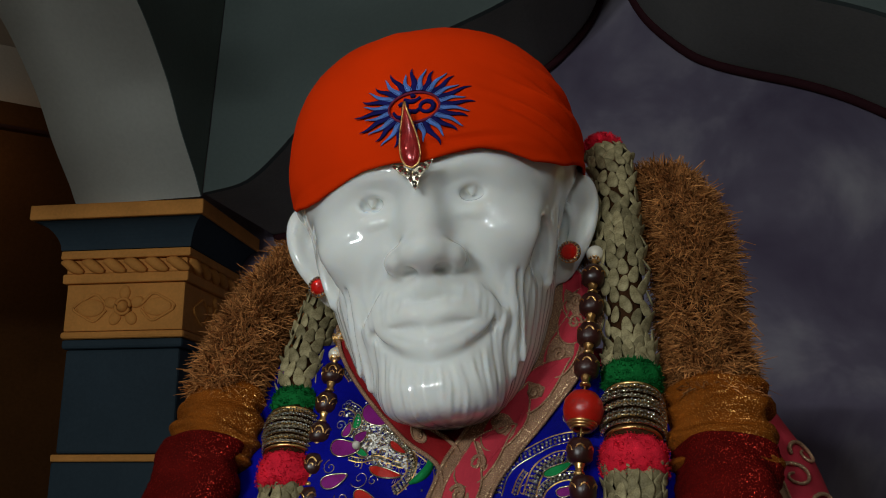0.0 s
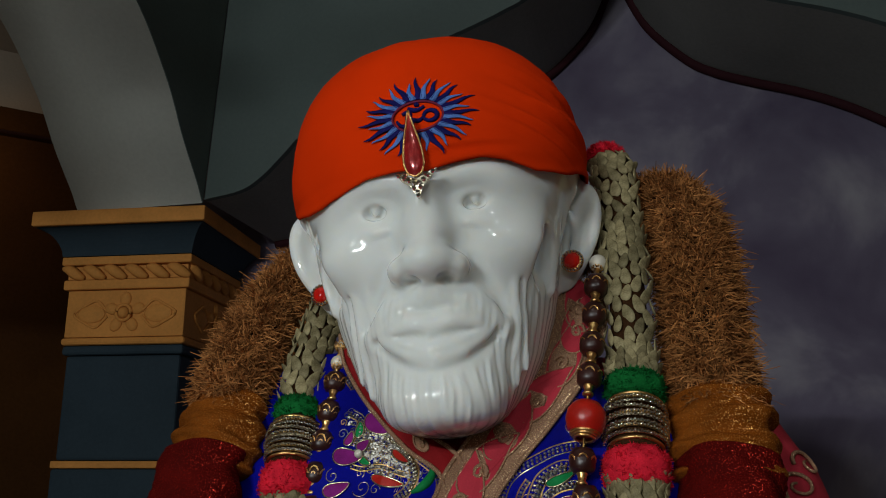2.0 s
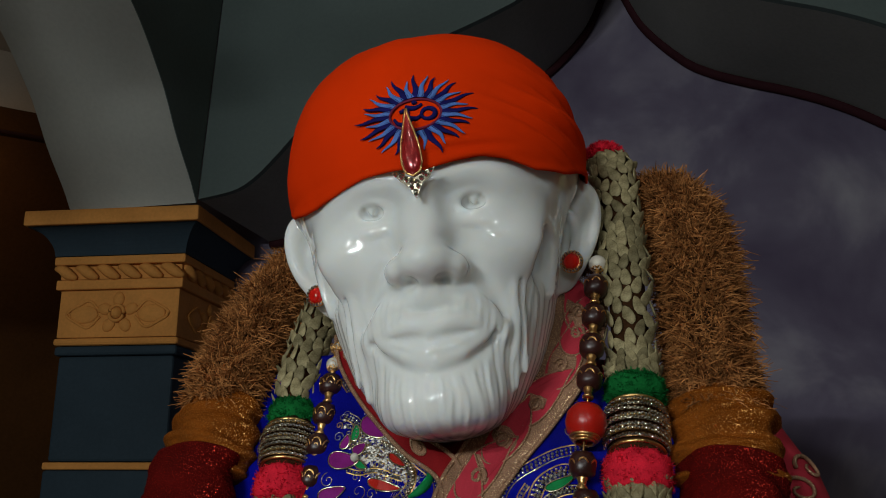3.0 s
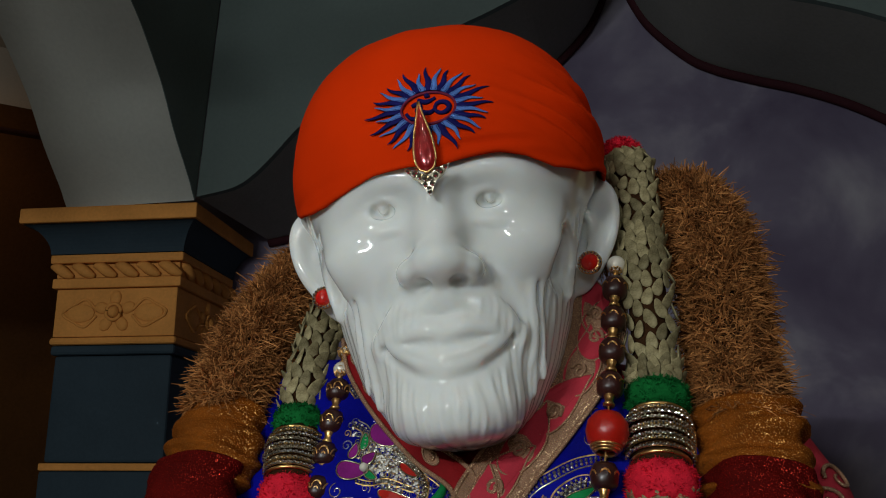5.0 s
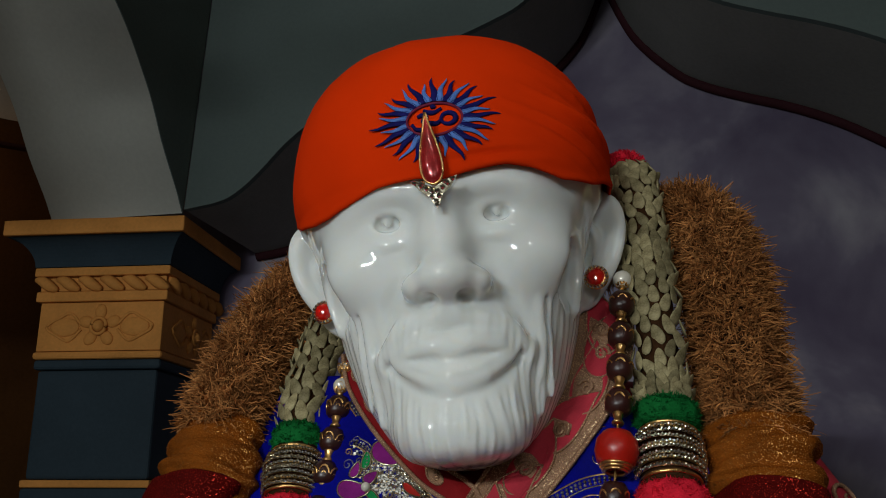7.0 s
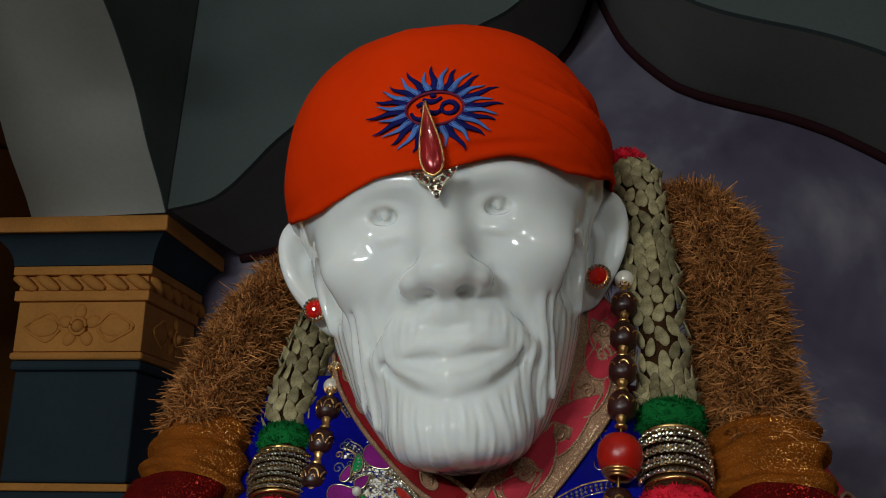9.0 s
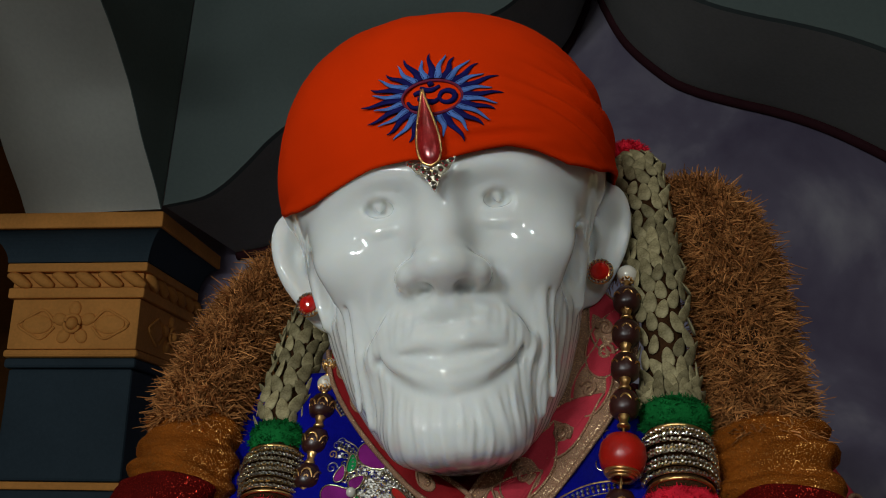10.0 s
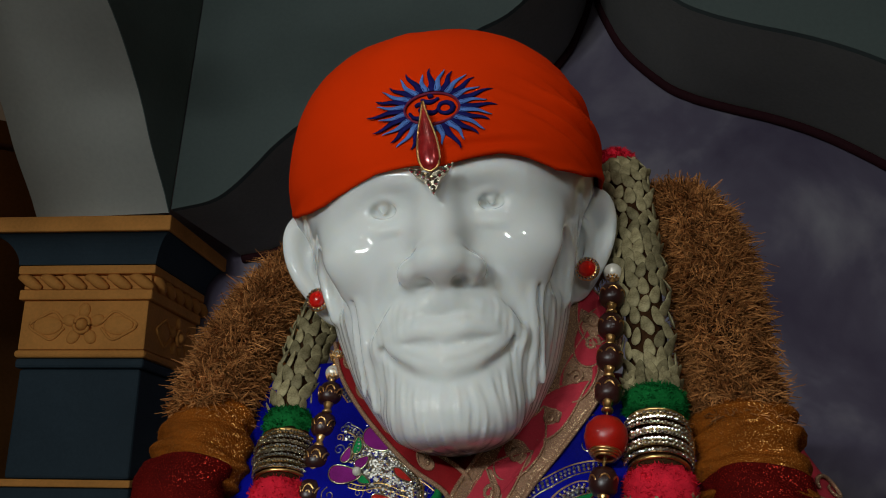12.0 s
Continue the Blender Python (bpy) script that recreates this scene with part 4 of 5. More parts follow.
COLLAR_R = smooth_path([(0.168, 0, 1.775), (0.168, 0, 1.735), (0.150, 0, 1.680), (0.110, 0, 1.622), (0.071, 0, 1.572), (0.046, 0, 1.530), (0.030, 0, 1.47), (0.02, 0, 1.38), (0.02, 0, 1.25)], 8)
COLLAR_L = smooth_path([(-0.136, 0, 1.733), (-0.118, 0, 1.688), (-0.079, 0, 1.638), (-0.024, 0, 1.588), (0.022, 0, 1.556), (0.036, 0, 1.51), (0.028, 0, 1.45)], 8)


def x_at(path, z):
    zs = [p.z for p in path][::-1]
    return float(np.interp(z, zs, [p.x for p in path][::-1]))


def robe():
    e = thing("robe", (0.01, 0.1, 0.76), "blue and pink silk robe with gold trim and sequins", "robe")
    # pink under-robe over shoulders and body
    bm = bmesh.new()
    rows = [(1.695, 0.20, 0.080, 0.10), (1.68, 0.28, 0.095, 0.10), (1.652, 0.350, 0.105, 0.10), (1.61, 0.398, 0.115, 0.10), (1.55, 0.436, 0.135, 0.10), (1.50, 0.452, 0.16, 0.10), (1.40, 0.475, 0.19, 0.09),
            (1.2, 0.47, 0.22, 0.06), (1.0, 0.50, 0.32, 0.0), (0.8, 0.54, 0.42, -0.06), (0.755, 0.54, 0.42, -0.06)]
    rr = []
    for (z0, w0, d0, y0), (z1, w1, d1, y1) in zip(rows, rows[1:]):
        for k in range(5):
            t = k / 5
            rr.append((z0 + (z1 - z0) * t, w0 + (w1 - w0) * t, d0 + (d1 - d0) * t, y0 + (y1 - y0) * t))
    prev = None
    n = 96
    for z, w, d, y in rr:
        row = []
        for k in range(n):
            q = 2 * math.pi * k / n
            wob = 1 + 0.012 * noise.noise(Vector((3 * math.cos(q), 3 * math.sin(q), z * 9)))
            sx, sy = math.cos(q), math.sin(q)
            row.append(bm.verts.new((0.01 + w * wob * math.copysign(abs(sx) ** 0.85, sx), y + d * wob * math.copysign(abs(sy) ** 0.85, sy), z)))
        if prev:
            for k in range(n):
                bm.faces.new((prev[k], row[k], row[(k + 1) % n], prev[(k + 1) % n]))
        prev = row
    part("under_robe", bm, PINK, e, "bright pink silk under-robe")

    def sheet(nm, material, left, right, z0, z1, lift, label, nz=60, nx=36):
        bm = bmesh.new()
        prev = None
        for i in range(nz + 1):
            z = z1 + (z0 - z1) * i / nz
            a, b = left(z), right(z)
            row = [bm.verts.new(drape(a + (b - a) * k / nx, z, lift)) for k in range(nx + 1)]
            if prev:
                for k in range(nx):
                    bm.faces.new((prev[k], row[k], row[k + 1], prev[k + 1]))
            prev = row
        ob = part(nm, bm, material, e, label)
        mod = ob.modifiers.new("thick", "SOLIDIFY")
        mod.thickness, mod.offset = 0.003, 1
        return ob

    sheet("inner_collar", REDCLOTH, lambda z: x_at(COLLAR_L, z) - 0.02, lambda z: x_at(COLLAR_R, z) + 0.02, 1.47, 1.70, -0.004, "plain dull red inner collar")
    blue_l = sheet("shawl_front", BLUESILK, lambda z: -0.30 + 0.6 * max(0, z - 1.56), lambda z: x_at(COLLAR_L, z) - 0.012, 1.22, 1.70, 0.004, "royal blue silk with dense sequin embroidery")
    blue_r = sheet("shawl_front", BLUESILK, lambda z: x_at(COLLAR_R, z) + 0.012, lambda z: 0.34 - 1.6 * max(0, z - 1.56), 1.22, 1.715, 0.004, "royal blue silk with silver braid")

    def band(nm, path, half_w, lift, material, label, t0=0.0, t1=1.0, shift=0.0):
        bm = bmesh.new()
        prev = None
        for i in range(101):
            p, d = along(path, t0 + (t1 - t0) * i / 100)
            side = Vector((-d.z, 0, d.x))
            row = []
            for k in range(9):
                q = p + side * (shift + half_w * (k / 4 - 1))
                row.append(bm.verts.new(drape(q.x, q.z, lift + 0.002 * (1 - (k / 4 - 1) ** 2))))
            if prev:
                for k in range(8):
                    bm.faces.new((prev[k], row[k], row[k + 1], prev[k + 1]))
            prev = row
        ob = part(nm, bm, material, e, label)
        mod = ob.modifiers.new("thick", "SOLIDIFY")
        mod.thickness, mod.offset = 0.0025, 0
        return ob

    lap_r = band("collar_band", COLLAR_R, 0.033, 0.011, ZARI, "tan and gold brocade collar band with pink paisleys")
    lap_l = band("collar_band", COLLAR_L, 0.014, 0.009, REDCLOTH, "red silk collar band with tan scrolls")
    for path, hw, lap in ((COLLAR_R, 0.033, lap_r), (COLLAR_L, 0.014, lap_l)):
        for sg in (-1, 1):
            bm = bmesh.new()
            pts = []
            for i in range(80):
                p, d = along(path, i / 79)
                q = p + Vector((-d.z, 0, d.x)) * sg * hw
                pts.append(drape(q.x, q.z, 0.0125))
            tube(bm, pts, 0.0028, 6)
            part("piping", bm, ZARI, lap, "gold thread piping")

    def paisley(path, t, size, flip, lap, lift, cloth=PINK):
        p, d = along(path, t)
        side = Vector((-d.z, 0, d.x))
        out = []
        for i in range(28):
            q = 2 * math.pi * i / 28
            r = 1.0
            u = math.sin(q) * (0.52 + 0.14 * math.cos(q)) * r
            v = -math.cos(q)
            tip = max(0, v) ** 2
            out.append((flip * (u * (1 - 0.65 * tip) + 0.34 * tip), v))

        def to3(u, v, dd):
            q = p + side * u * size - d * v * size * 1.25
            return drape(q.x, q.z, lift + dd)

        bm = bmesh.new()
        extrude_outline(bm, out, to3, 0.0016)
        bmesh.ops.recalc_face_normals(bm, faces=bm.faces)
        part("paisley", bm, cloth, lap, "pink silk paisley" if cloth is PINK else "tan brocade paisley", False)
        bm = bmesh.new()
        tube(bm, [to3(u * 1.04, v * 1.04, 0.0016) for u, v in out], 0.0013, 5, True)
        part("paisley_cord", bm, ZARI, lap, "gold couched cord")
        bm = bmesh.new()
        tube(bm, [to3(flip * (0.05 + 0.26 * math.cos(k * 0.42) * (1 - k / 22)), -0.35 + 0.26 * math.sin(k * 0.42) * (1 - k / 22), 0.002) for k in range(20)], 0.0024, 5)
        part("paisley_curl", bm, ZARI, lap, "gold scroll")

    for k, t in enumerate((0.035, 0.125, 0.225, 0.325, 0.425, 0.525, 0.625)):
        paisley(COLLAR_R, t, 0.035, 1 if k % 2 else -1, lap_r, 0.0135)
    for k, t in enumerate((0.10, 0.24, 0.38, 0.52)):
        paisley(COLLAR_L, t, 0.0105, 1 if k % 2 else -1, lap_l, 0.0115, TANTRIM)

    # embroidery on the blue silk: braid, scrolls, sequins and coloured leaves
    rng = random.Random(4)

    def cord(pts, r, material, parent, lift=0.0065, nm="braid"):
        bm = bmesh.new()
        tube(bm, [drape(p.x, p.z, lift) for p in smooth_path([(x, 0, z) for x, z in pts], 7)], r, 6)
        part(nm, bm, material, parent, "silver thread braid" if material is SILVER else "")

    def beads(pts, gap, r, parent, lift=0.0075, material=SILVER):
        path = smooth_path([(x, 0, z) for x, z in pts], 10)
        last = None
        bm = bmesh.new()
        for p in path:
            q = drape(p.x, p.z, lift)
            if last is None or (q - last).length > gap:
                bmesh.ops.create_icosphere(bm, subdivisions=1, radius=r, matrix=Matrix.Translation(q))
                last = q
        tagged(part("bead_trim", bm, material, parent, "row of tiny metal beads"), kind="stuff")

    def scatter(nm, spots, material, parent, label):
        verts, faces = [], []
        for q, r in spots:
            n0 = len(verts)
            verts += [q + Vector(v) * r for v in ((1, 0, 0), (0, 0, 1), (-1, 0, 0), (0, 0, -1), (0.5, -0.7, 0.5), (-0.5, -0.7, 0.5), (-0.5, -0.7, -0.5), (0.5, -0.7, -0.5))]
            for i in range(4):
                j = (i + 1) % 4
                faces += [(n0 + i, n0 + 4 + i, n0 + j), (n0 + 4 + i, n0 + 4 + j, n0 + j)]
            faces.append((n0 + 7, n0 + 6, n0 + 5, n0 + 4))
        tagged(part(nm, mesh_from(verts, faces, material, nm, False), None, parent, label), kind="stuff")

    def leaf(x, z, ln, wd, ang, material, parent, lift=0.0078):
        ln, wd = ln * 0.9, wd * 0.85
        c, s = math.cos(ang), math.sin(ang)
        pts = []
        for i in range(20):
            q = 2 * math.pi * i / 20
            u, v = ln * math.cos(q), wd * math.sin(q) * (1 - 0.35 * math.cos(q)) + 0.25 * wd * math.cos(q) ** 2
            pts.append((x + c * u - s * v, z + s * u + c * v))
        bm = bmesh.new()
        extrude_outline(bm, pts, lambda u, v, d: drape(u, v, lift + d), 0.0016)
        bmesh.ops.recalc_face_normals(bm, faces=bm.faces)
        part("leaf_patch", bm, material, parent, "satin leaf patch", False)
        bm = bmesh.new()
        tube(bm, [drape(u, v, lift + 0.0018) for u, v in pts], 0.0011, 5, True)
        part("leaf_cord", bm, SILVER, parent, "silver thread outline")

    def curl(x, z, r, turn, parent, material=SILVER):
        bm = bmesh.new()
        tube(bm, [drape(x + r * (1 - k / 26) * math.cos(turn + k * 0.36), z + r * (1 - k / 26) * math.sin(turn + k * 0.36), 0.0068) for k in range(24)], 0.0010, 5)
        part("scroll", bm, material, parent, "fine metal thread scroll")

    def rope(pts, width, parent, rows=3, gap=0.0046, size=0.0025):
        """A braid of parallel bead rows between two metal cords, laid along pts."""
        path = smooth_path([(x, 0, z) for x, z in pts], 10)
        for k in range(rows + 2):
            off = width * (k / (rows + 1) - 0.5)
            line = []
            for n, p in enumerate(path[::4]):
                d = path[min(n * 4 + 1, len(path) - 1)] - path[max(n * 4 - 1, 0)]
                d.normalize()
                line.append((p.x - d.z * off, p.z + d.x * off))
            if k in (0, rows + 1):
                cord(line, 0.0014, (DULLGOLD, SILVER)[k % 2], parent)
            else:
                beads(line, gap, size * (0.8 + 0.4 * rng.random()), parent, 0.0074, (SILVER, GUNMETAL, CRYSTAL)[k % 3])

    # left panel: leaf shapes in a dark beaded ground, with a heavy beaded braid that bends round a green crescent
    rope([(-0.072, 1.603), (-0.054, 1.594), (-0.035, 1.582), (-0.015, 1.568), (0.003, 1.555), (0.014, 1.540), (0.014, 1.515)], 0.015, blue_l, 4)
    rope([(-0.064, 1.587), (-0.043, 1.577), (-0.027, 1.562), (-0.020, 1.546), (-0.026, 1.530), (-0.040, 1.516)], 0.011, blue_l, 3)
    rope([(-0.100, 1.556), (-0.085, 1.553), (-0.064, 1.556), (-0.044, 1.550), (-0.030, 1.546)], 0.005, blue_l, 1, 0.0040, 0.0018)
    rope([(-0.112, 1.620), (-0.098, 1.612), (-0.094, 1.595), (-0.100, 1.578)], 0.009, blue_l, 2, 0.0044, 0.0021)
    rope([(-0.128, 1.668), (-0.112, 1.650)], 0.010, blue_l, 2)
    for x, z, ln, wd, ang, m in ((-0.077, 1.605, 0.021, 0.011, -0.62, PURPLE), (-0.106, 1.567, 0.021, 0.011, -0.10, PURPLE), (-0.088, 1.581, 0.010, 0.007, 0.6, PURPLE), (-0.107, 1.589, 0.010, 0.006, 1.2, PURPLE),
                                 (-0.052, 1.539, 0.023, 0.0065, -0.22, REDSILK), (-0.040, 1.567, 0.015, 0.005, -0.55, REDSILK), (-0.096, 1.600, 0.011, 0.006, 1.6, GREENP), (-0.084, 1.562, 0.010, 0.005, -0.5, GREENP),
                                 (-0.112, 1.530, 0.018, 0.009, 0.3, PURPLE), (-0.070, 1.510, 0.018, 0.008, -0.4, REDSILK)):
        leaf(x, z, ln, wd, ang, m, blue_l)
    bm = bmesh.new()
    tube(bm, [drape(p.x, p.z, 0.008) for p in smooth_path([(0.000, 0, 1.557), (0.000, 0, 1.545), (-0.008, 0, 1.534), (-0.021, 0, 1.527)], 8)], [0.0012 + 0.0046 * math.sin(math.pi * (k + 1) / 26) for k in range(25)], 8)
    part("crescent_patch", bm, GREENP, blue_l, "green satin crescent")
    for k in range(7):
        cord([(-0.041 + 0.0024 * k, 1.543), (-0.039 + 0.0024 * k, 1.535), (-0.041 + 0.0024 * k, 1.527)], 0.0010, DULLGOLD, blue_l)
    for k in range(120):
        u, v = rng.gauss(0, 1), rng.gauss(0, 1)
        curl(-0.068 + 0.024 * u, 1.577 - 0.012 * u + 0.013 * v, 0.0035 + 0.0045 * rng.random(), rng.random() * 6.28, blue_l, (GUNMETAL, DULLGOLD, GUNMETAL, SILVER)[k % 4])
    for x, z, r in ((-0.082, 1.532, 0.011), (-0.066, 1.530, 0.007), (-0.075, 1.552, 0.007), (-0.088, 1.548, 0.006), (-0.040, 1.600, 0.007), (0.020, 1.536, 0.009), (-0.120, 1.545, 0.009), (-0.100, 1.510, 0.010)):
        curl(x, z, r, r * 900, blue_l)
    for material, count, spread, size, lab in ((GUNMETAL, 520, 0.013, 0.0021, "dense dark metal bead ground"), (CRYSTAL, 70, 0.014, 0.0015, "scattered clear sequins")):
        spots = []
        for k in range(count):
            u = rng.gauss(0, 1)
            spots.append((drape(-0.058 + 0.019 * u, 1.576 - 0.011 * u + spread * rng.gauss(0, 1), 0.0064), size * (0.6 + 0.7 * rng.random())))
        scatter("sequin_scatter", spots, material, blue_l, lab)
    bm = bmesh.new()
    ball(bm, drape(-0.092, 1.571, 0.012), 0.0052)
    part("pearl_stud", bm, PEARL, blue_l, "single bright pearl stud")
    # right panel: a curved beaded braid over a green-hearted beaded motif
    rope([(0.176, 1.579), (0.160, 1.578), (0.141, 1.573), (0.119, 1.562), (0.100, 1.551), (0.088, 1.537), (0.082, 1.515)], 0.011, blue_r, 2, 0.0050, 0.0026)
    rope([(0.118, 1.515), (0.122, 1.530), (0.128, 1.542), (0.140, 1.551), (0.154, 1.556), (0.170, 1.552)], 0.014, blue_r, 3, 0.0054, 0.0028)
    rope([(0.128, 1.512), (0.134, 1.523), (0.146, 1.532), (0.160, 1.536), (0.174, 1.536)], 0.009, blue_r, 2, 0.0050, 0.0026)
    rope([(0.102, 1.516), (0.106, 1.530), (0.113, 1.541)], 0.006, blue_r, 1, 0.0046, 0.0022)
    leaf(0.150, 1.543, 0.020, 0.006, 0.42, GREENP, blue_r)
    leaf(0.160, 1.520, 0.014, 0.006, 0.3, PURPLE, blue_r)
    for k, (x, z) in enumerate(((0.120, 1.587), (0.125, 1.592), (0.127, 1.600), (0.132, 1.604), (0.137, 1.611), (0.142, 1.618))):
        beads([(x - 0.004, z - 0.003), (x + 0.004, z + 0.002)], 0.004, 0.0019, blue_r)
    for k, (x, z) in enumerate(((0.158, 1.640), (0.166, 1.628), (0.160, 1.600), (0.176, 1.600), (0.172, 1.566), (0.112, 1.520))):
        curl(x, z, 0.007, k * 1.3, blue_r, (SILVER, DULLGOLD)[k % 2])

    # shoulder cloth edge beside the thick garlands: a blue strip, tan trim and gold scrolls
    zs = [r[0] for r in rows][::-1]

    def on_robe(q, z, lift):
        w, d, y = (float(np.interp(z, zs, [r[i] for r in rows][::-1])) for i in (1, 2, 3))
        sx, sy = math.cos(q), math.sin(q)
        p = Vector((w * math.copysign(abs(sx) ** 0.85, sx), d * math.copysign(abs(sy) ** 0.85, sy), 0))
        return Vector((0.01 + p.x, y + p.y, z)) + Vector((p.x / w ** 2, p.y / d ** 2, 0)).normalized() * lift

    for sg in (-1, 1):
        def ang(deg):
            return math.radians(-deg if sg > 0 else 180 + deg)
        for nm, d0, d1, m, lab, lift in (("shoulder_strip", 44, 66, BLUESILK, "blue silk strip", 0.006), ("shoulder_trim", 33, 44, TANTRIM, "tan brocade trim", 0.008)):
            bm = bmesh.new()
            prev = None
            for i in range(40):
                z = 1.665 - 0.37 * i / 39
                row = [bm.verts.new(on_robe(ang(d0 + (d1 - d0) * k / 4), z, lift + 0.001 * math.sin(i * 0.8))) for k in range(5)]
                if prev:
                    for k in range(4):
                        bm.faces.new((prev[k], row[k], row[k + 1], prev[k + 1]))
                prev = row
            ob = part(nm, bm, m, e, lab)
            mod = ob.modifiers.new("thick", "SOLIDIFY")
            mod.thickness, mod.offset = 0.003, 0
            for dd in (d0, d1):
                bm = bmesh.new()
                tube(bm, [on_robe(ang(dd), 1.665 - 0.37 * i / 39, lift + 0.002) for i in range(40)], 0.0016, 5)
                part("cord", bm, SILVER if m is BLUESILK else ZARI, ob)
            if m is BLUESILK:
                for i in range(9):
                    bm = bmesh.new()
                    tube(bm, [on_robe(ang(55 + 9 * (1 - k / 20) * math.cos(i + k * 0.42)), 1.63 - 0.03 * i + 0.013 * (1 - k / 20) * math.sin(i + k * 0.42), lift + 0.003) for k in range(18)], 0.0012, 5)
                    part("scroll", bm, (SILVER, DULLGOLD)[i % 2], ob, "fine metal thread scroll")
        for k, (deg, z) in enumerate(((22, 1.615), (14, 1.560), (26, 1.535), (16, 1.50), (26, 1.465), (12, 1.44))):
            bm = bmesh.new()
            pts = [on_robe(ang(deg + 9 * (1 - i / 24) * math.cos(i * 0.4)), z + 0.017 * (1 - i / 24) * math.sin(i * 0.4), 0.002) for i in range(20)]
            tube(bm, pts, [0.0028 - 0.00006 * i for i in range(20)], 6)
            part("shoulder_scroll", bm, ZARI, e, "gold couched scroll")


robe()


# ---------------------------------------------------------------- garlands
def fibres(path, radii, count, length, width, rng, droop=0.3, s0=0.0, s1=1.0, lift=0.8, arc=None):
    """Thin curved blades that stand out of a tube: vertices and faces."""
    verts, faces = [], []
    for _ in range(count):
        s = s0 + (s1 - s0) * rng.random()
        p, d = along(path, s)
        f = s * (len(radii) - 1)
        i = min(int(f), len(radii) - 2)
        r = radii[i] + (radii[i + 1] - radii[i]) * (f - i)
        side = d.cross(Vector((0, 1, 0))).normalized()
        top = side.cross(d).normalized()
        q = rng.random() * 2 * math.pi
        out = side * math.cos(q) + top * math.sin(q)
        jit = Vector((rng.gauss(0, 1), rng.gauss(0, 1), rng.gauss(0, 1)))
        tuft = Vector((noise.noise(p * 45 + out * 1.6), noise.noise(p * 45 + out * 1.6 + Vector((9, 0, 0))), noise.noise(p * 45 + out * 1.6 + Vector((0, 9, 0)))))
        way = (out + 0.95 * tuft + 0.36 * jit).normalized()
        L = length * (0.55 + 0.75 * rng.random())
        base = p + out * r * lift
        bend = Vector((rng.gauss(0, 0.5), rng.gauss(0, 0.5), -droop + rng.gauss(0, 0.5)))
        cross = way.cross(Vector((rng.gauss(0, 1), rng.gauss(0, 1), rng.gauss(0, 1)))).normalized()
        other = way.cross(cross).normalized()
        n0 = len(verts)
        for k, (t, w) in enumerate(((0, 1.0), (0.4, 0.95), (0.72, 0.8), (1.0, 0.4))):
            c = base + way * L * t + bend * L * t * t * 0.7 - way * L * t * t * 0.25
            verts += [c + cross * width * w, c - cross * width * 0.5 * w + other * width * 0.8 * w, c - cross * width * 0.5 * w - other * width * 0.8 * w]
        for k in range(3):
            a = n0 + 3 * k
            for j in range(3):
                faces.append((a + j, a + (j + 1) % 3, a + 3 + (j + 1) % 3, a + 3 + j))
        faces.append((n0 + 9, n0 + 10, n0 + 11))
    return verts, faces


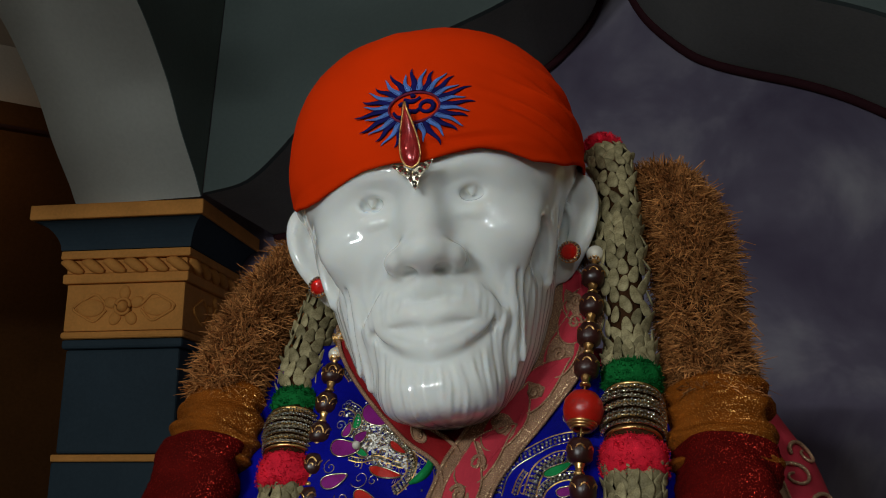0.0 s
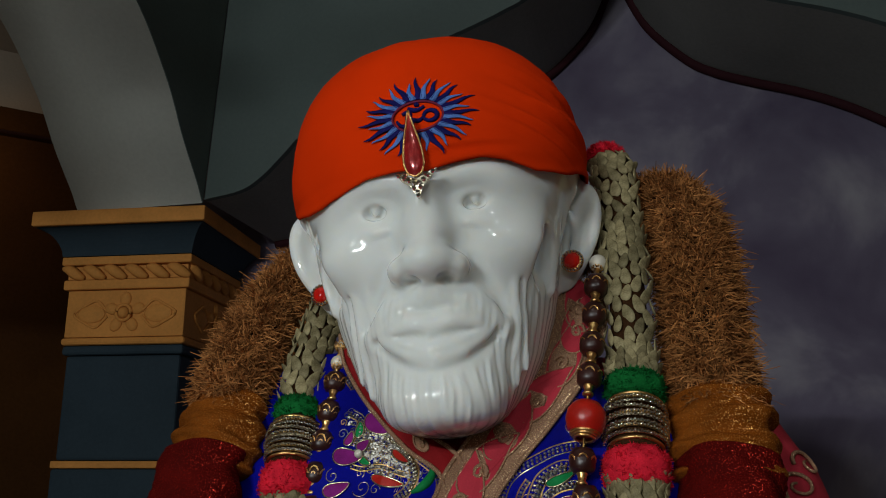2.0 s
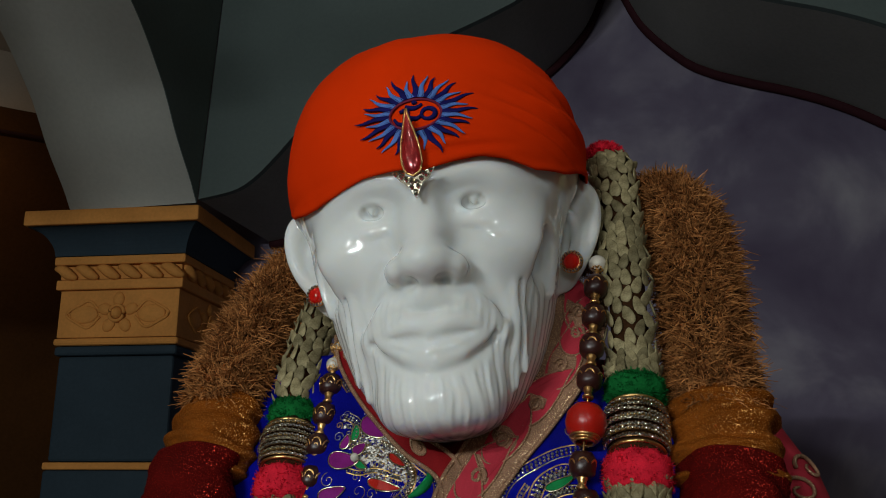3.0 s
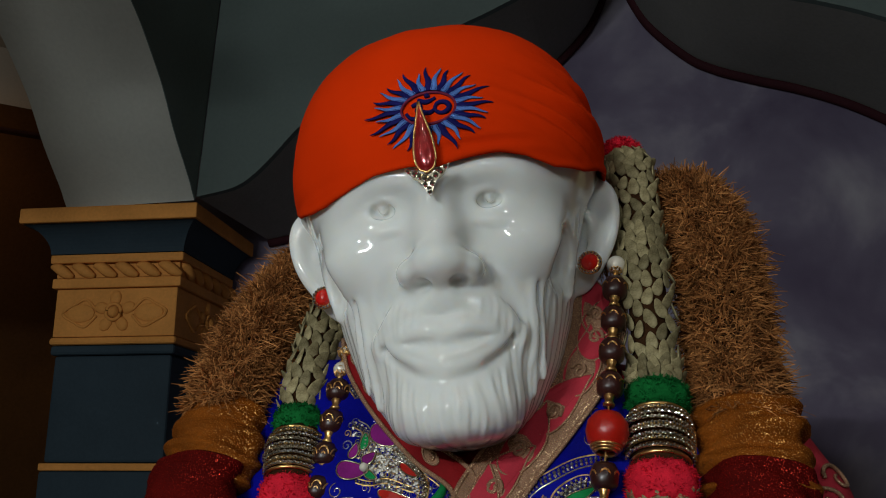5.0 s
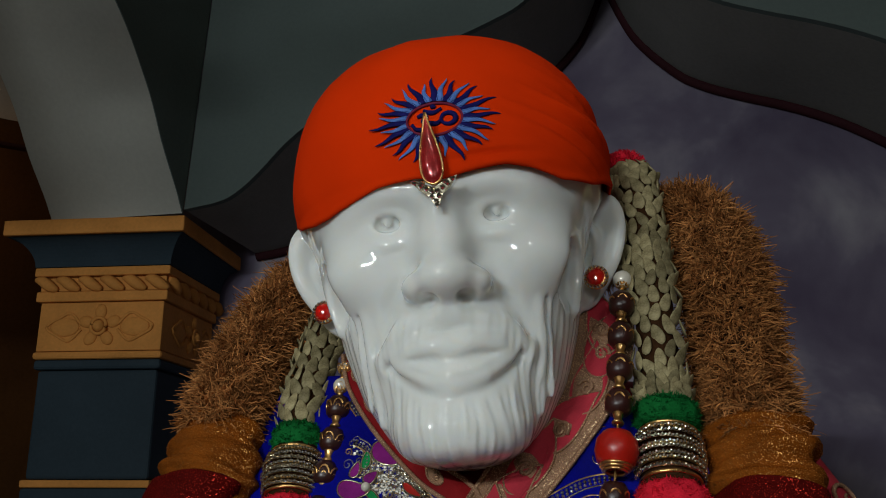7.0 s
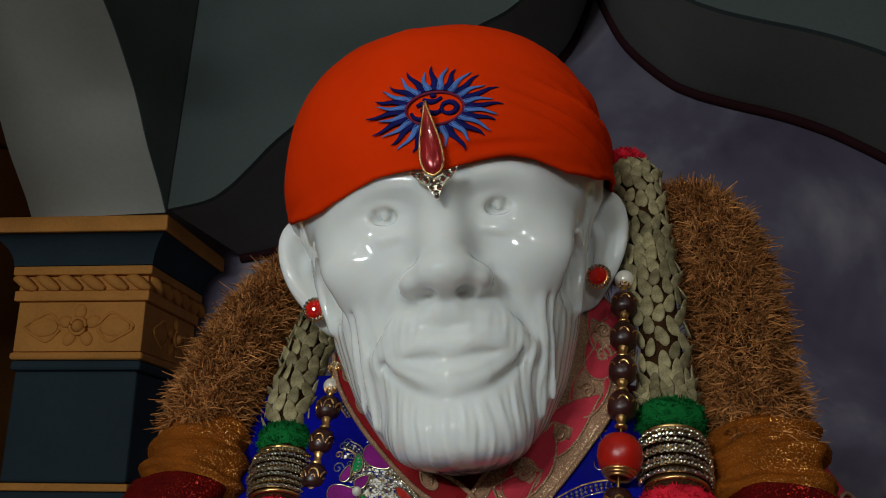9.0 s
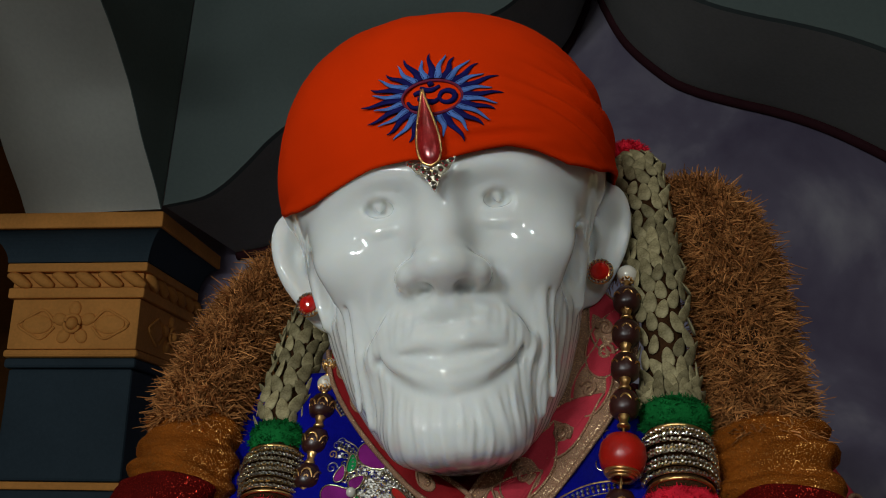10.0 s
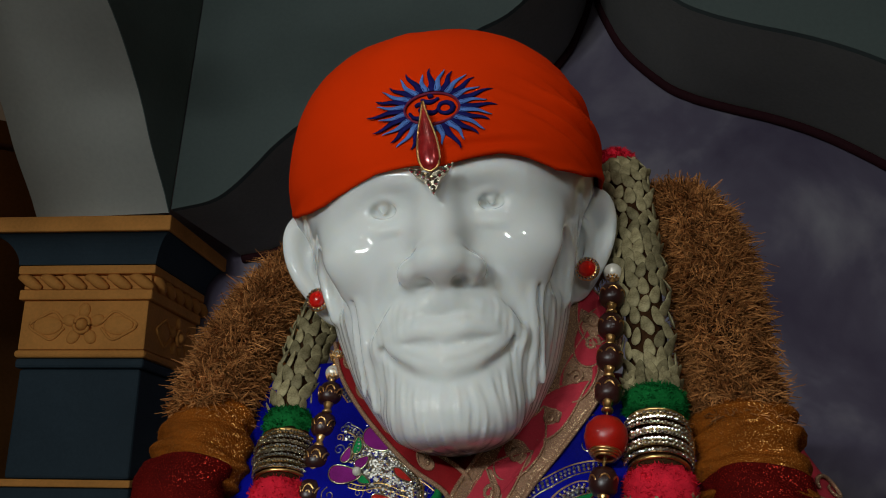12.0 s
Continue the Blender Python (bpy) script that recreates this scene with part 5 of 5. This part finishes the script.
def root_garland():
    e = thing("root_garland", (0, 0.05, 1.22), "thick bristly brown root garland with tinsel cloth ends", "garland")
    rng = random.Random(7)
    right = smooth_path([(0.0, 0.24, 1.83), (0.13, 0.235, 1.90), (0.235, 0.19, 1.926), (0.293, 0.125, 1.908), (0.311, 0.082, 1.845), (0.319, 0.055, 1.777), (0.321, 0.018, 1.680), (0.324, -0.006, 1.615)], 8)
    left = smooth_path([(0.0, 0.24, 1.83), (-0.13, 0.225, 1.865), (-0.208, 0.165, 1.865), (-0.253, 0.105, 1.822), (-0.277, 0.055, 1.759), (-0.289, 0.014, 1.697), (-0.294, -0.020, 1.628)], 8)
    for path, rad in ((right, 0.050), (left, 0.050)):
        n = len(path)
        radii = [rad * (1.0 + 0.05 * math.sin(i * 0.9)) for i in range(n)]
        bm = bmesh.new()
        tube(bm, path, [r * 0.84 for r in radii], 20)
        core = part("root_roll", bm, GAP_SHADE, e, "dense brown root core, darkened as gap shade")
        v, f = fibres(path, radii, 32000, 0.0190, 0.00095, rng, 0.35, 0.12, 1.0, 0.82)
        tagged(part("root_fringe", mesh_from(v, f, STRAW, "root_fringe", False), None, core, "dry curling root fibres"), kind="stuff")
        v, f = fibres(path, radii, 90, 0.026, 0.0006, rng, 0.4, 0.2, 1.0, 0.9)
        tagged(part("stray_fringe", mesh_from(v, f, STRAW, "stray_fringe", False), None, core), kind="stuff")

    def tinsel(path, rad, nm, material, label, seed, turns=17, fold=0.16, squash=0.75):
        bm = bmesh.new()
        prev = None
        m = 120
        for i in range(m + 1):
            s = i / m
            p, d = along(path, s)
            side = d.cross(Vector((0, 1, 0))).normalized()
            top = side.cross(d).normalized()
            row = []
            for k in range(64):
                q = 2 * math.pi * k / 64
                crease = noise.noise(Vector((1.3 * math.cos(q) + seed, 1.3 * math.sin(q), s * 9))) * 0.26 + fold * math.sin(s * turns + 1.6 * math.sin(q + seed) + 0.8 * math.sin(2 * q + seed)) + 0.05 * noise.noise(Vector((6 * math.cos(q), 6 * math.sin(q) + seed, s * 34)))
                r = rad * (0.97 + 0.55 * crease) * min(1, 0.80 + 6 * s) * min(1, 0.75 + 6 * (1 - s))
                row.append(bm.verts.new(p + (side * math.cos(q) + top * math.sin(q) * squash) * r))
            if prev:
                for k in range(64):
                    bm.faces.new((prev[k], prev[(k + 1) % 64], row[(k + 1) % 64], row[k]))
            else:
                bm.faces.new(row[::-1])
            prev = row
        bm.faces.new(prev)
        return part(nm, bm, material, e, label)

    tinsel(smooth_path([(0.325, -0.004, 1.632), (0.327, -0.030, 1.590), (0.328, -0.056, 1.535)], 8), 0.061, "amber_cloth", AMBER, "folded amber cloth with gold tinsel", 1.0, 21, 0.12)
    tinsel(smooth_path([(0.331, -0.048, 1.566), (0.329, -0.080, 1.510), (0.325, -0.105, 1.43), (0.32, -0.12, 1.30)], 8), 0.058, "crimson_cloth", CRIMSON, "folded crimson cloth with red tinsel", 3.0, 19, 0.10)
    tinsel(smooth_path([(-0.294, -0.014, 1.640), (-0.292, -0.045, 1.595), (-0.290, -0.070, 1.545)], 8), 0.058, "amber_cloth", AMBER, "folded amber cloth with gold tinsel", 5.0, 21, 0.12)
    tinsel(smooth_path([(-0.295, -0.070, 1.574), (-0.294, -0.098, 1.520), (-0.295, -0.12, 1.44), (-0.30, -0.13, 1.30)], 8), 0.056, "crimson_cloth", CRIMSON, "folded crimson cloth with red tinsel", 8.0, 19, 0.10)


root_garland()


def seed_mesh():
    """A flat pointed seed with a raised rim."""
    bm = bmesh.new()
    n, rows = 10, []
    for i, z in enumerate((-1.0, -0.8, -0.35, 0.15, 0.6, 0.9, 1.0)):
        w = max(0.05, (1 - abs(z) ** 2.2) ** 0.5 * (1 - 0.30 * z))
        rows.append([bm.verts.new((0.0076 * w * math.cos(q), 0.0017 * w * math.sin(q), 0.0122 * z)) for q in (2 * math.pi * k / n for k in range(n))])
    for r0, r1 in zip(rows, rows[1:]):
        for k in range(n):
            bm.faces.new((r0[k], r0[(k + 1) % n], r1[(k + 1) % n], r1[k]))
    bm.faces.new(rows[0][::-1])
    bm.faces.new(rows[-1])
    return mesh_of(bm, SEED, True, "seed")


SEEDS = seed_mesh()


def seed_garland():
    e = thing("seed_garland", (0, 0.0, 1.3), "pale seed garland with wool tufts and stacked silver bangles", "garland")
    rng = random.Random(11)

    def strand(path, radius, columns, step, nm):
        bm = bmesh.new()
        tube(bm, path, radius * 0.78, 14)
        core = part(nm, bm, GAP_SHADE, e, "bundle of threaded pale seeds")
        length = sum((b - a).length for a, b in zip(path, path[1:]))
        n = int(length / step)
        for col in range(columns):
            q = math.pi * (0.08 + 0.84 * col / (columns - 1)) if columns < 12 else 2 * math.pi * col / columns
            for i in range(n):
                s = (i + 0.5 * (col % 2) + 0.22 * rng.random()) / n
                if s > 1:
                    continue
                p, d = along(path, s)
                side = Vector((1, 0, 0)) - d * d.x
                side.normalize()
                face = d.cross(side).normalized()
                if face.y > 0:
                    face = -face
                out = side * math.cos(q) + face * math.sin(q) * 0.8
                out.normalize()
                at = p + side * math.cos(q) * radius + face * math.sin(q) * radius * 0.8
                zax = (-d + (0.30 * (-1) ** i + 0.16 * rng.gauss(0, 1)) * side + 0.24 * out).normalized()
                yax = (out + 0.30 * side * rng.gauss(0, 1)).normalized()
                xax = yax.cross(zax).normalized()
                yax = zax.cross(xax)
                k = 0.88 + 0.22 * rng.random()
                m = Matrix((xax * k, yax * k, zax * k)).transposed().to_4x4()
                part("seed", SEEDS, None, core, "", True, Matrix.Translation(at + yax * 0.001) @ m)
        return core

    strand(smooth_path([(0.208, 0.125, 1.978), (0.216, 0.092, 1.955), (0.223, 0.050, 1.86), (0.228, 0.020, 1.79), (0.231, -0.016, 1.685), (0.232, -0.030, 1.652)], 8), 0.029, 7, 0.0166, "seed_strand")
    strand(smooth_path([(0.232, -0.090, 1.543), (0.231, -0.100, 1.51), (0.23, -0.115, 1.44), (0.22, -0.13, 1.32)], 8), 0.031, 7, 0.0168, "seed_strand")
    strand(smooth_path([(-0.172, 0.075, 1.82), (-0.183, 0.040, 1.765), (-0.190, 0.005, 1.705), (-0.193, -0.025, 1.635)], 8), 0.027, 6, 0.0166, "seed_strand")
    strand(smooth_path([(-0.178, -0.080, 1.530), (-0.177, -0.095, 1.49), (-0.18, -0.115, 1.42), (-0.17, -0.13, 1.32)], 8), 0.029, 7, 0.0168, "seed_strand")

    def tuft(at, d, r, h, material, label):
        d = Vector(d).normalized()
        turn = d.to_track_quat("Z", "Y").to_matrix().to_4x4()
        bm = bmesh.new()
        bmesh.ops.create_uvsphere(bm, u_segments=28, v_segments=16, radius=1)
        for v in bm.verts:
            k = 1 + 0.16 * noise.noise(v.co * 4 + Vector(at) * 40)
            sq = (abs(v.co.z)) ** 0.6 * math.copysign(1, v.co.z)
            v.co = Matrix.Translation(at) @ turn @ Vector((v.co.x * r * k, v.co.y * r * k, sq * h * k))
        core = part("wool_tuft", bm, material, e, label)
        verts, faces = [], []
        for _ in range(2600):
            u = Vector((rng.gauss(0, 1), rng.gauss(0, 1), rng.gauss(0, 1))).normalized()
            sq = abs(u.z) ** 0.6 * math.copysign(1, u.z)
            base = Vector(at) + turn.to_3x3() @ Vector((u.x * r * 0.97, u.y * r * 0.97, sq * h * 0.97))
            way = (turn.to_3x3() @ u + 0.6 * Vector((rng.gauss(0, 1), rng.gauss(0, 1), rng.gauss(0, 1)))).normalized()
            c = way.cross(Vector((rng.gauss(0, 1), rng.gauss(0, 1), rng.gauss(0, 1)))).normalized() * 0.0007
            n0 = len(verts)
            tip = base + way * 0.0042 * (0.5 + rng.random())
            verts += [base + c, base - c, tip + c * 0.4, tip - c * 0.4]
            faces.append((n0, n0 + 1, n0 + 3, n0 + 2))
        tagged(part("wool_nap", mesh_from(verts, faces, material, "wool_nap"), None, core), kind="stuff")

    tuft((0.233, -0.038, 1.643), (0, -0.35, -1), 0.035, 0.021, GREENWOOL, "dark green wool tuft")
    tuft((0.232, -0.084, 1.550), (0, -0.4, -1), 0.037, 0.027, REDWOOL, "bright red wool tuft")
    tuft((0.205, 0.120, 1.988), (0, -0.5, -1), 0.028, 0.016, REDWOOL, "bright red wool tuft")
    tuft((-0.188, -0.034, 1.622), (0, -0.35, -1), 0.031, 0.020, GREENWOOL, "dark green wool tuft")
    tuft((-0.179, -0.077, 1.535), (0, -0.4, -1), 0.035, 0.027, REDWOOL, "bright red wool tuft")

    def stack(top, bottom, R):
        top, bottom = Vector(top), Vector(bottom)
        d = (bottom - top).normalized()
        turn = d.to_track_quat("Z", "Y").to_matrix()
        bm = bmesh.new()
        tube(bm, [top - d * 0.006, top.lerp(bottom, 0.5), bottom + d * 0.006], R * 0.86, 20)
        part("bangle_core", bm, GAP_SHADE, e, "wound core, darkened as gap shade")
        for k in range(10):
            at = top.lerp(bottom, k / 9)
            tilt = Matrix.Rotation(rng.gauss(0, 0.022), 3, "X") @ Matrix.Rotation(rng.gauss(0, 0.02), 3, "Y")
            mm = turn @ tilt
            plain = k in (0, 9)
            rr = R * (1 + 0.02 * rng.gauss(0, 1)) * (0.90 if plain else 0.95 + 0.05 * math.sin(math.pi * k / 9))
            bm = bmesh.new()
            ring(bm, at, mm, rr, 0.0020, 48, 8)
            b = part("bangle", bm, GOLD if plain else (SILVER, DULLGOLD, SILVER)[k % 3], e, "plain gold bangle" if plain else "silver bangle set with crystals")
            if not plain:
                bm = bmesh.new()
                for j in range(62):
                    q = 2 * math.pi * j / 62
                    c = at + mm @ Vector(((rr + 0.0018) * math.cos(q), (rr + 0.0018) * math.sin(q), 0.0005 * (-1) ** j))
                    bmesh.ops.create_icosphere(bm, subdivisions=1, radius=0.0021, matrix=Matrix.Translation(c))
                tagged(part("crystal_band", bm, (CRYSTAL, SILVER)[k % 2], b, "row of tiny crystals", False), kind="stuff")

    stack((0.2325, -0.046, 1.623), (0.2320, -0.074, 1.573), 0.0345)
    stack((-0.186, -0.042, 1.603), (-0.182, -0.067, 1.557), 0.0335)


seed_garland()


# ---------------------------------------------------------------- bead necklaces
def bead_parts(e, at, d, kind, k=1.0):
    m = Matrix.Translation(at) @ Vector(d).to_track_quat("Z", "Y").to_matrix().to_4x4()
    bm = bmesh.new()
    if kind == "brown":
        lathe(bm, [(0.003, -0.0115 * k), (0.0085 * k, -0.0105 * k), (0.0108 * k, -0.006 * k), (0.0114 * k, 0.0), (0.0108 * k, 0.006 * k), (0.0080 * k, 0.0095 * k), (0.003, 0.0105 * k)], 18, m)
        b = part("brown_bead", bm, BROWN, e, "glossy dark brown bead")
    elif kind == "pearl":
        ball(bm, at, 0.0090 * k)
        b = part("pearl_bead", bm, PEARL, e, "cream pearl bead")
    else:
        lathe(bm, [(0.004, -0.021), (0.015, -0.019), (0.0215, -0.010), (0.0228, 0.001), (0.020, 0.012), (0.012, 0.018), (0.004, 0.019)], 28, m)
        b = part("red_bead", bm, REDSILK, e, "large silk-wound red bead")
        bm = bmesh.new()
        for z, r in ((0.017, 0.0155), (0.0195, 0.0135), (0.022, 0.011)):
            ring(bm, m @ Vector((0, 0, z)), m.to_3x3(), r, 0.0019, 28, 6)
        part("gold_collar", bm, GOLD, b, "ribbed gold collar")
        return
    # filigree gold cap: a waisted cup whose open petals clasp the bead
    cap = bmesh.new()
    z0, g = 0.008 * k, 1.0 if kind == "brown" else 0.62
    lathe(cap, [(r * g, z0 + z * g) for r, z in ((0.0056, 0.000), (0.0066, 0.002), (0.0050, 0.006), (0.0042, 0.010), (0.0066, 0.0135), (0.0060, 0.016))], 14, m)
    for j in range(6):
        q = 2 * math.pi * j / 6 + 0.3
        for wide, tall in ((0.0056 * g, 0.0076 * g), (0.0026 * g, 0.0042 * g)):
            loop = []
            for i in range(12):
                t = 2 * math.pi * i / 12
                w, h = wide * math.sin(t), tall * (1 - math.cos(t))
                r = 0.0070 * g + 0.0078 * g * (h / (0.0152 * g)) ** 0.38
                loop.append(m @ Vector((r * math.cos(q + w / r), r * math.sin(q + w / r), z0 - h)))
            tube(cap, loop, 0.0012 * g ** 0.5, 5, True)
    part("filigree_cap", cap, GOLD, b, "gold filigree cap")


def necklace():
    e = thing("bead_necklace", (0, 0, 1.3), "brown bead necklace with gold caps and pearls", "necklace")
    right = smooth_path([(0.198, 0.030, 1.835), (0.194, 0.012, 1.808), (0.191, -0.012, 1.765), (0.188, -0.030, 1.724), (0.185, -0.052, 1.68), (0.182, -0.075, 1.640), (0.179, -0.090, 1.605), (0.175, -0.105, 1.56), (0.178, -0.118, 1.52), (0.17, -0.135, 1.40), (0.13, -0.14, 1.30)], 6)
    left = smooth_path([(-0.146, 0.008, 1.735), (-0.143, -0.008, 1.712), (-0.144, -0.016, 1.690), (-0.143, -0.028, 1.662), (-0.142, -0.042, 1.636), (-0.144, -0.056, 1.60), (-0.144, -0.074, 1.56), (-0.143, -0.09, 1.52), (-0.13, -0.12, 1.40), (-0.10, -0.13, 1.30)], 6)
    for path in (right, left):
        bm = bmesh.new()
        tube(bm, path, 0.0014, 6)
        part("thread", bm, DULLGOLD, e, "gold thread")

    def at_z(path, z):
        for a, b in zip(path, path[1:]):
            if a.z >= z > b.z:
                return a.lerp(b, (a.z - z) / (a.z - b.z)), (b - a).normalized()
        return path[-1], (path[-1] - path[-2]).normalized()

    for kind, z in (("pearl", 1.810), ("brown", 1.776), ("brown", 1.736), ("brown", 1.697), ("brown", 1.657), ("red", 1.607), ("brown", 1.561), ("brown", 1.522), ("brown", 1.483), ("brown", 1.444)):
        p, d = at_z(right, z)
        bead_parts(e, p, d, kind, 1.30)
    for kind, z in (("pearl", 1.711), ("pearl", 1.688), ("brown", 1.660), ("brown", 1.622), ("brown", 1.584), ("brown", 1.546), ("brown", 1.508)):
        p, d = at_z(left, z)
        bead_parts(e, p, d, kind, 1.24 if kind == "brown" else (0.85 if z > 1.71 else 1.1))


necklace()


# ---------------------------------------------------------------- fittings for the added hall fill lights and the altar spotlights
for at, sx, sy, watts in FILL_LAMPS:
    e = thing("hall_fill_lamp", at, "added white enamel fitting for the unseen hall fill light", "light", "tube lights")
    bm = bmesh.new()
    box(bm, at.x - sx / 2, at.x + sx / 2, at.y - sy / 2, at.y + sy / 2, at.z + 0.01, at.z + 0.05, 0.006)
    part("housing", bm, WHITE, e, "", False)
    bm = bmesh.new()
    tube(bm, [(at.x, at.y, at.z + 0.05), (at.x, at.y, 4.9)], 0.008, 8)
    part("rod", bm, WHITE, e)
for at, watts in SPOTS:
    e = thing("spotlight", at, "small white spotlight aimed at the altar", "light", "spotlights")
    m = look(at, FACE)
    bm = bmesh.new()
    lathe(bm, [(0.055, 0.06), (0.06, 0.075), (0.05, 0.16), (0.02, 0.18)], 20, m)
    part("housing", bm, WHITE, e)
    bm = bmesh.new()
    top = m @ Vector((0, 0, 0.16))
    tube(bm, [top, (top.x, top.y, 4.9)], 0.008, 8)
    part("rod", bm, WHITE, e)
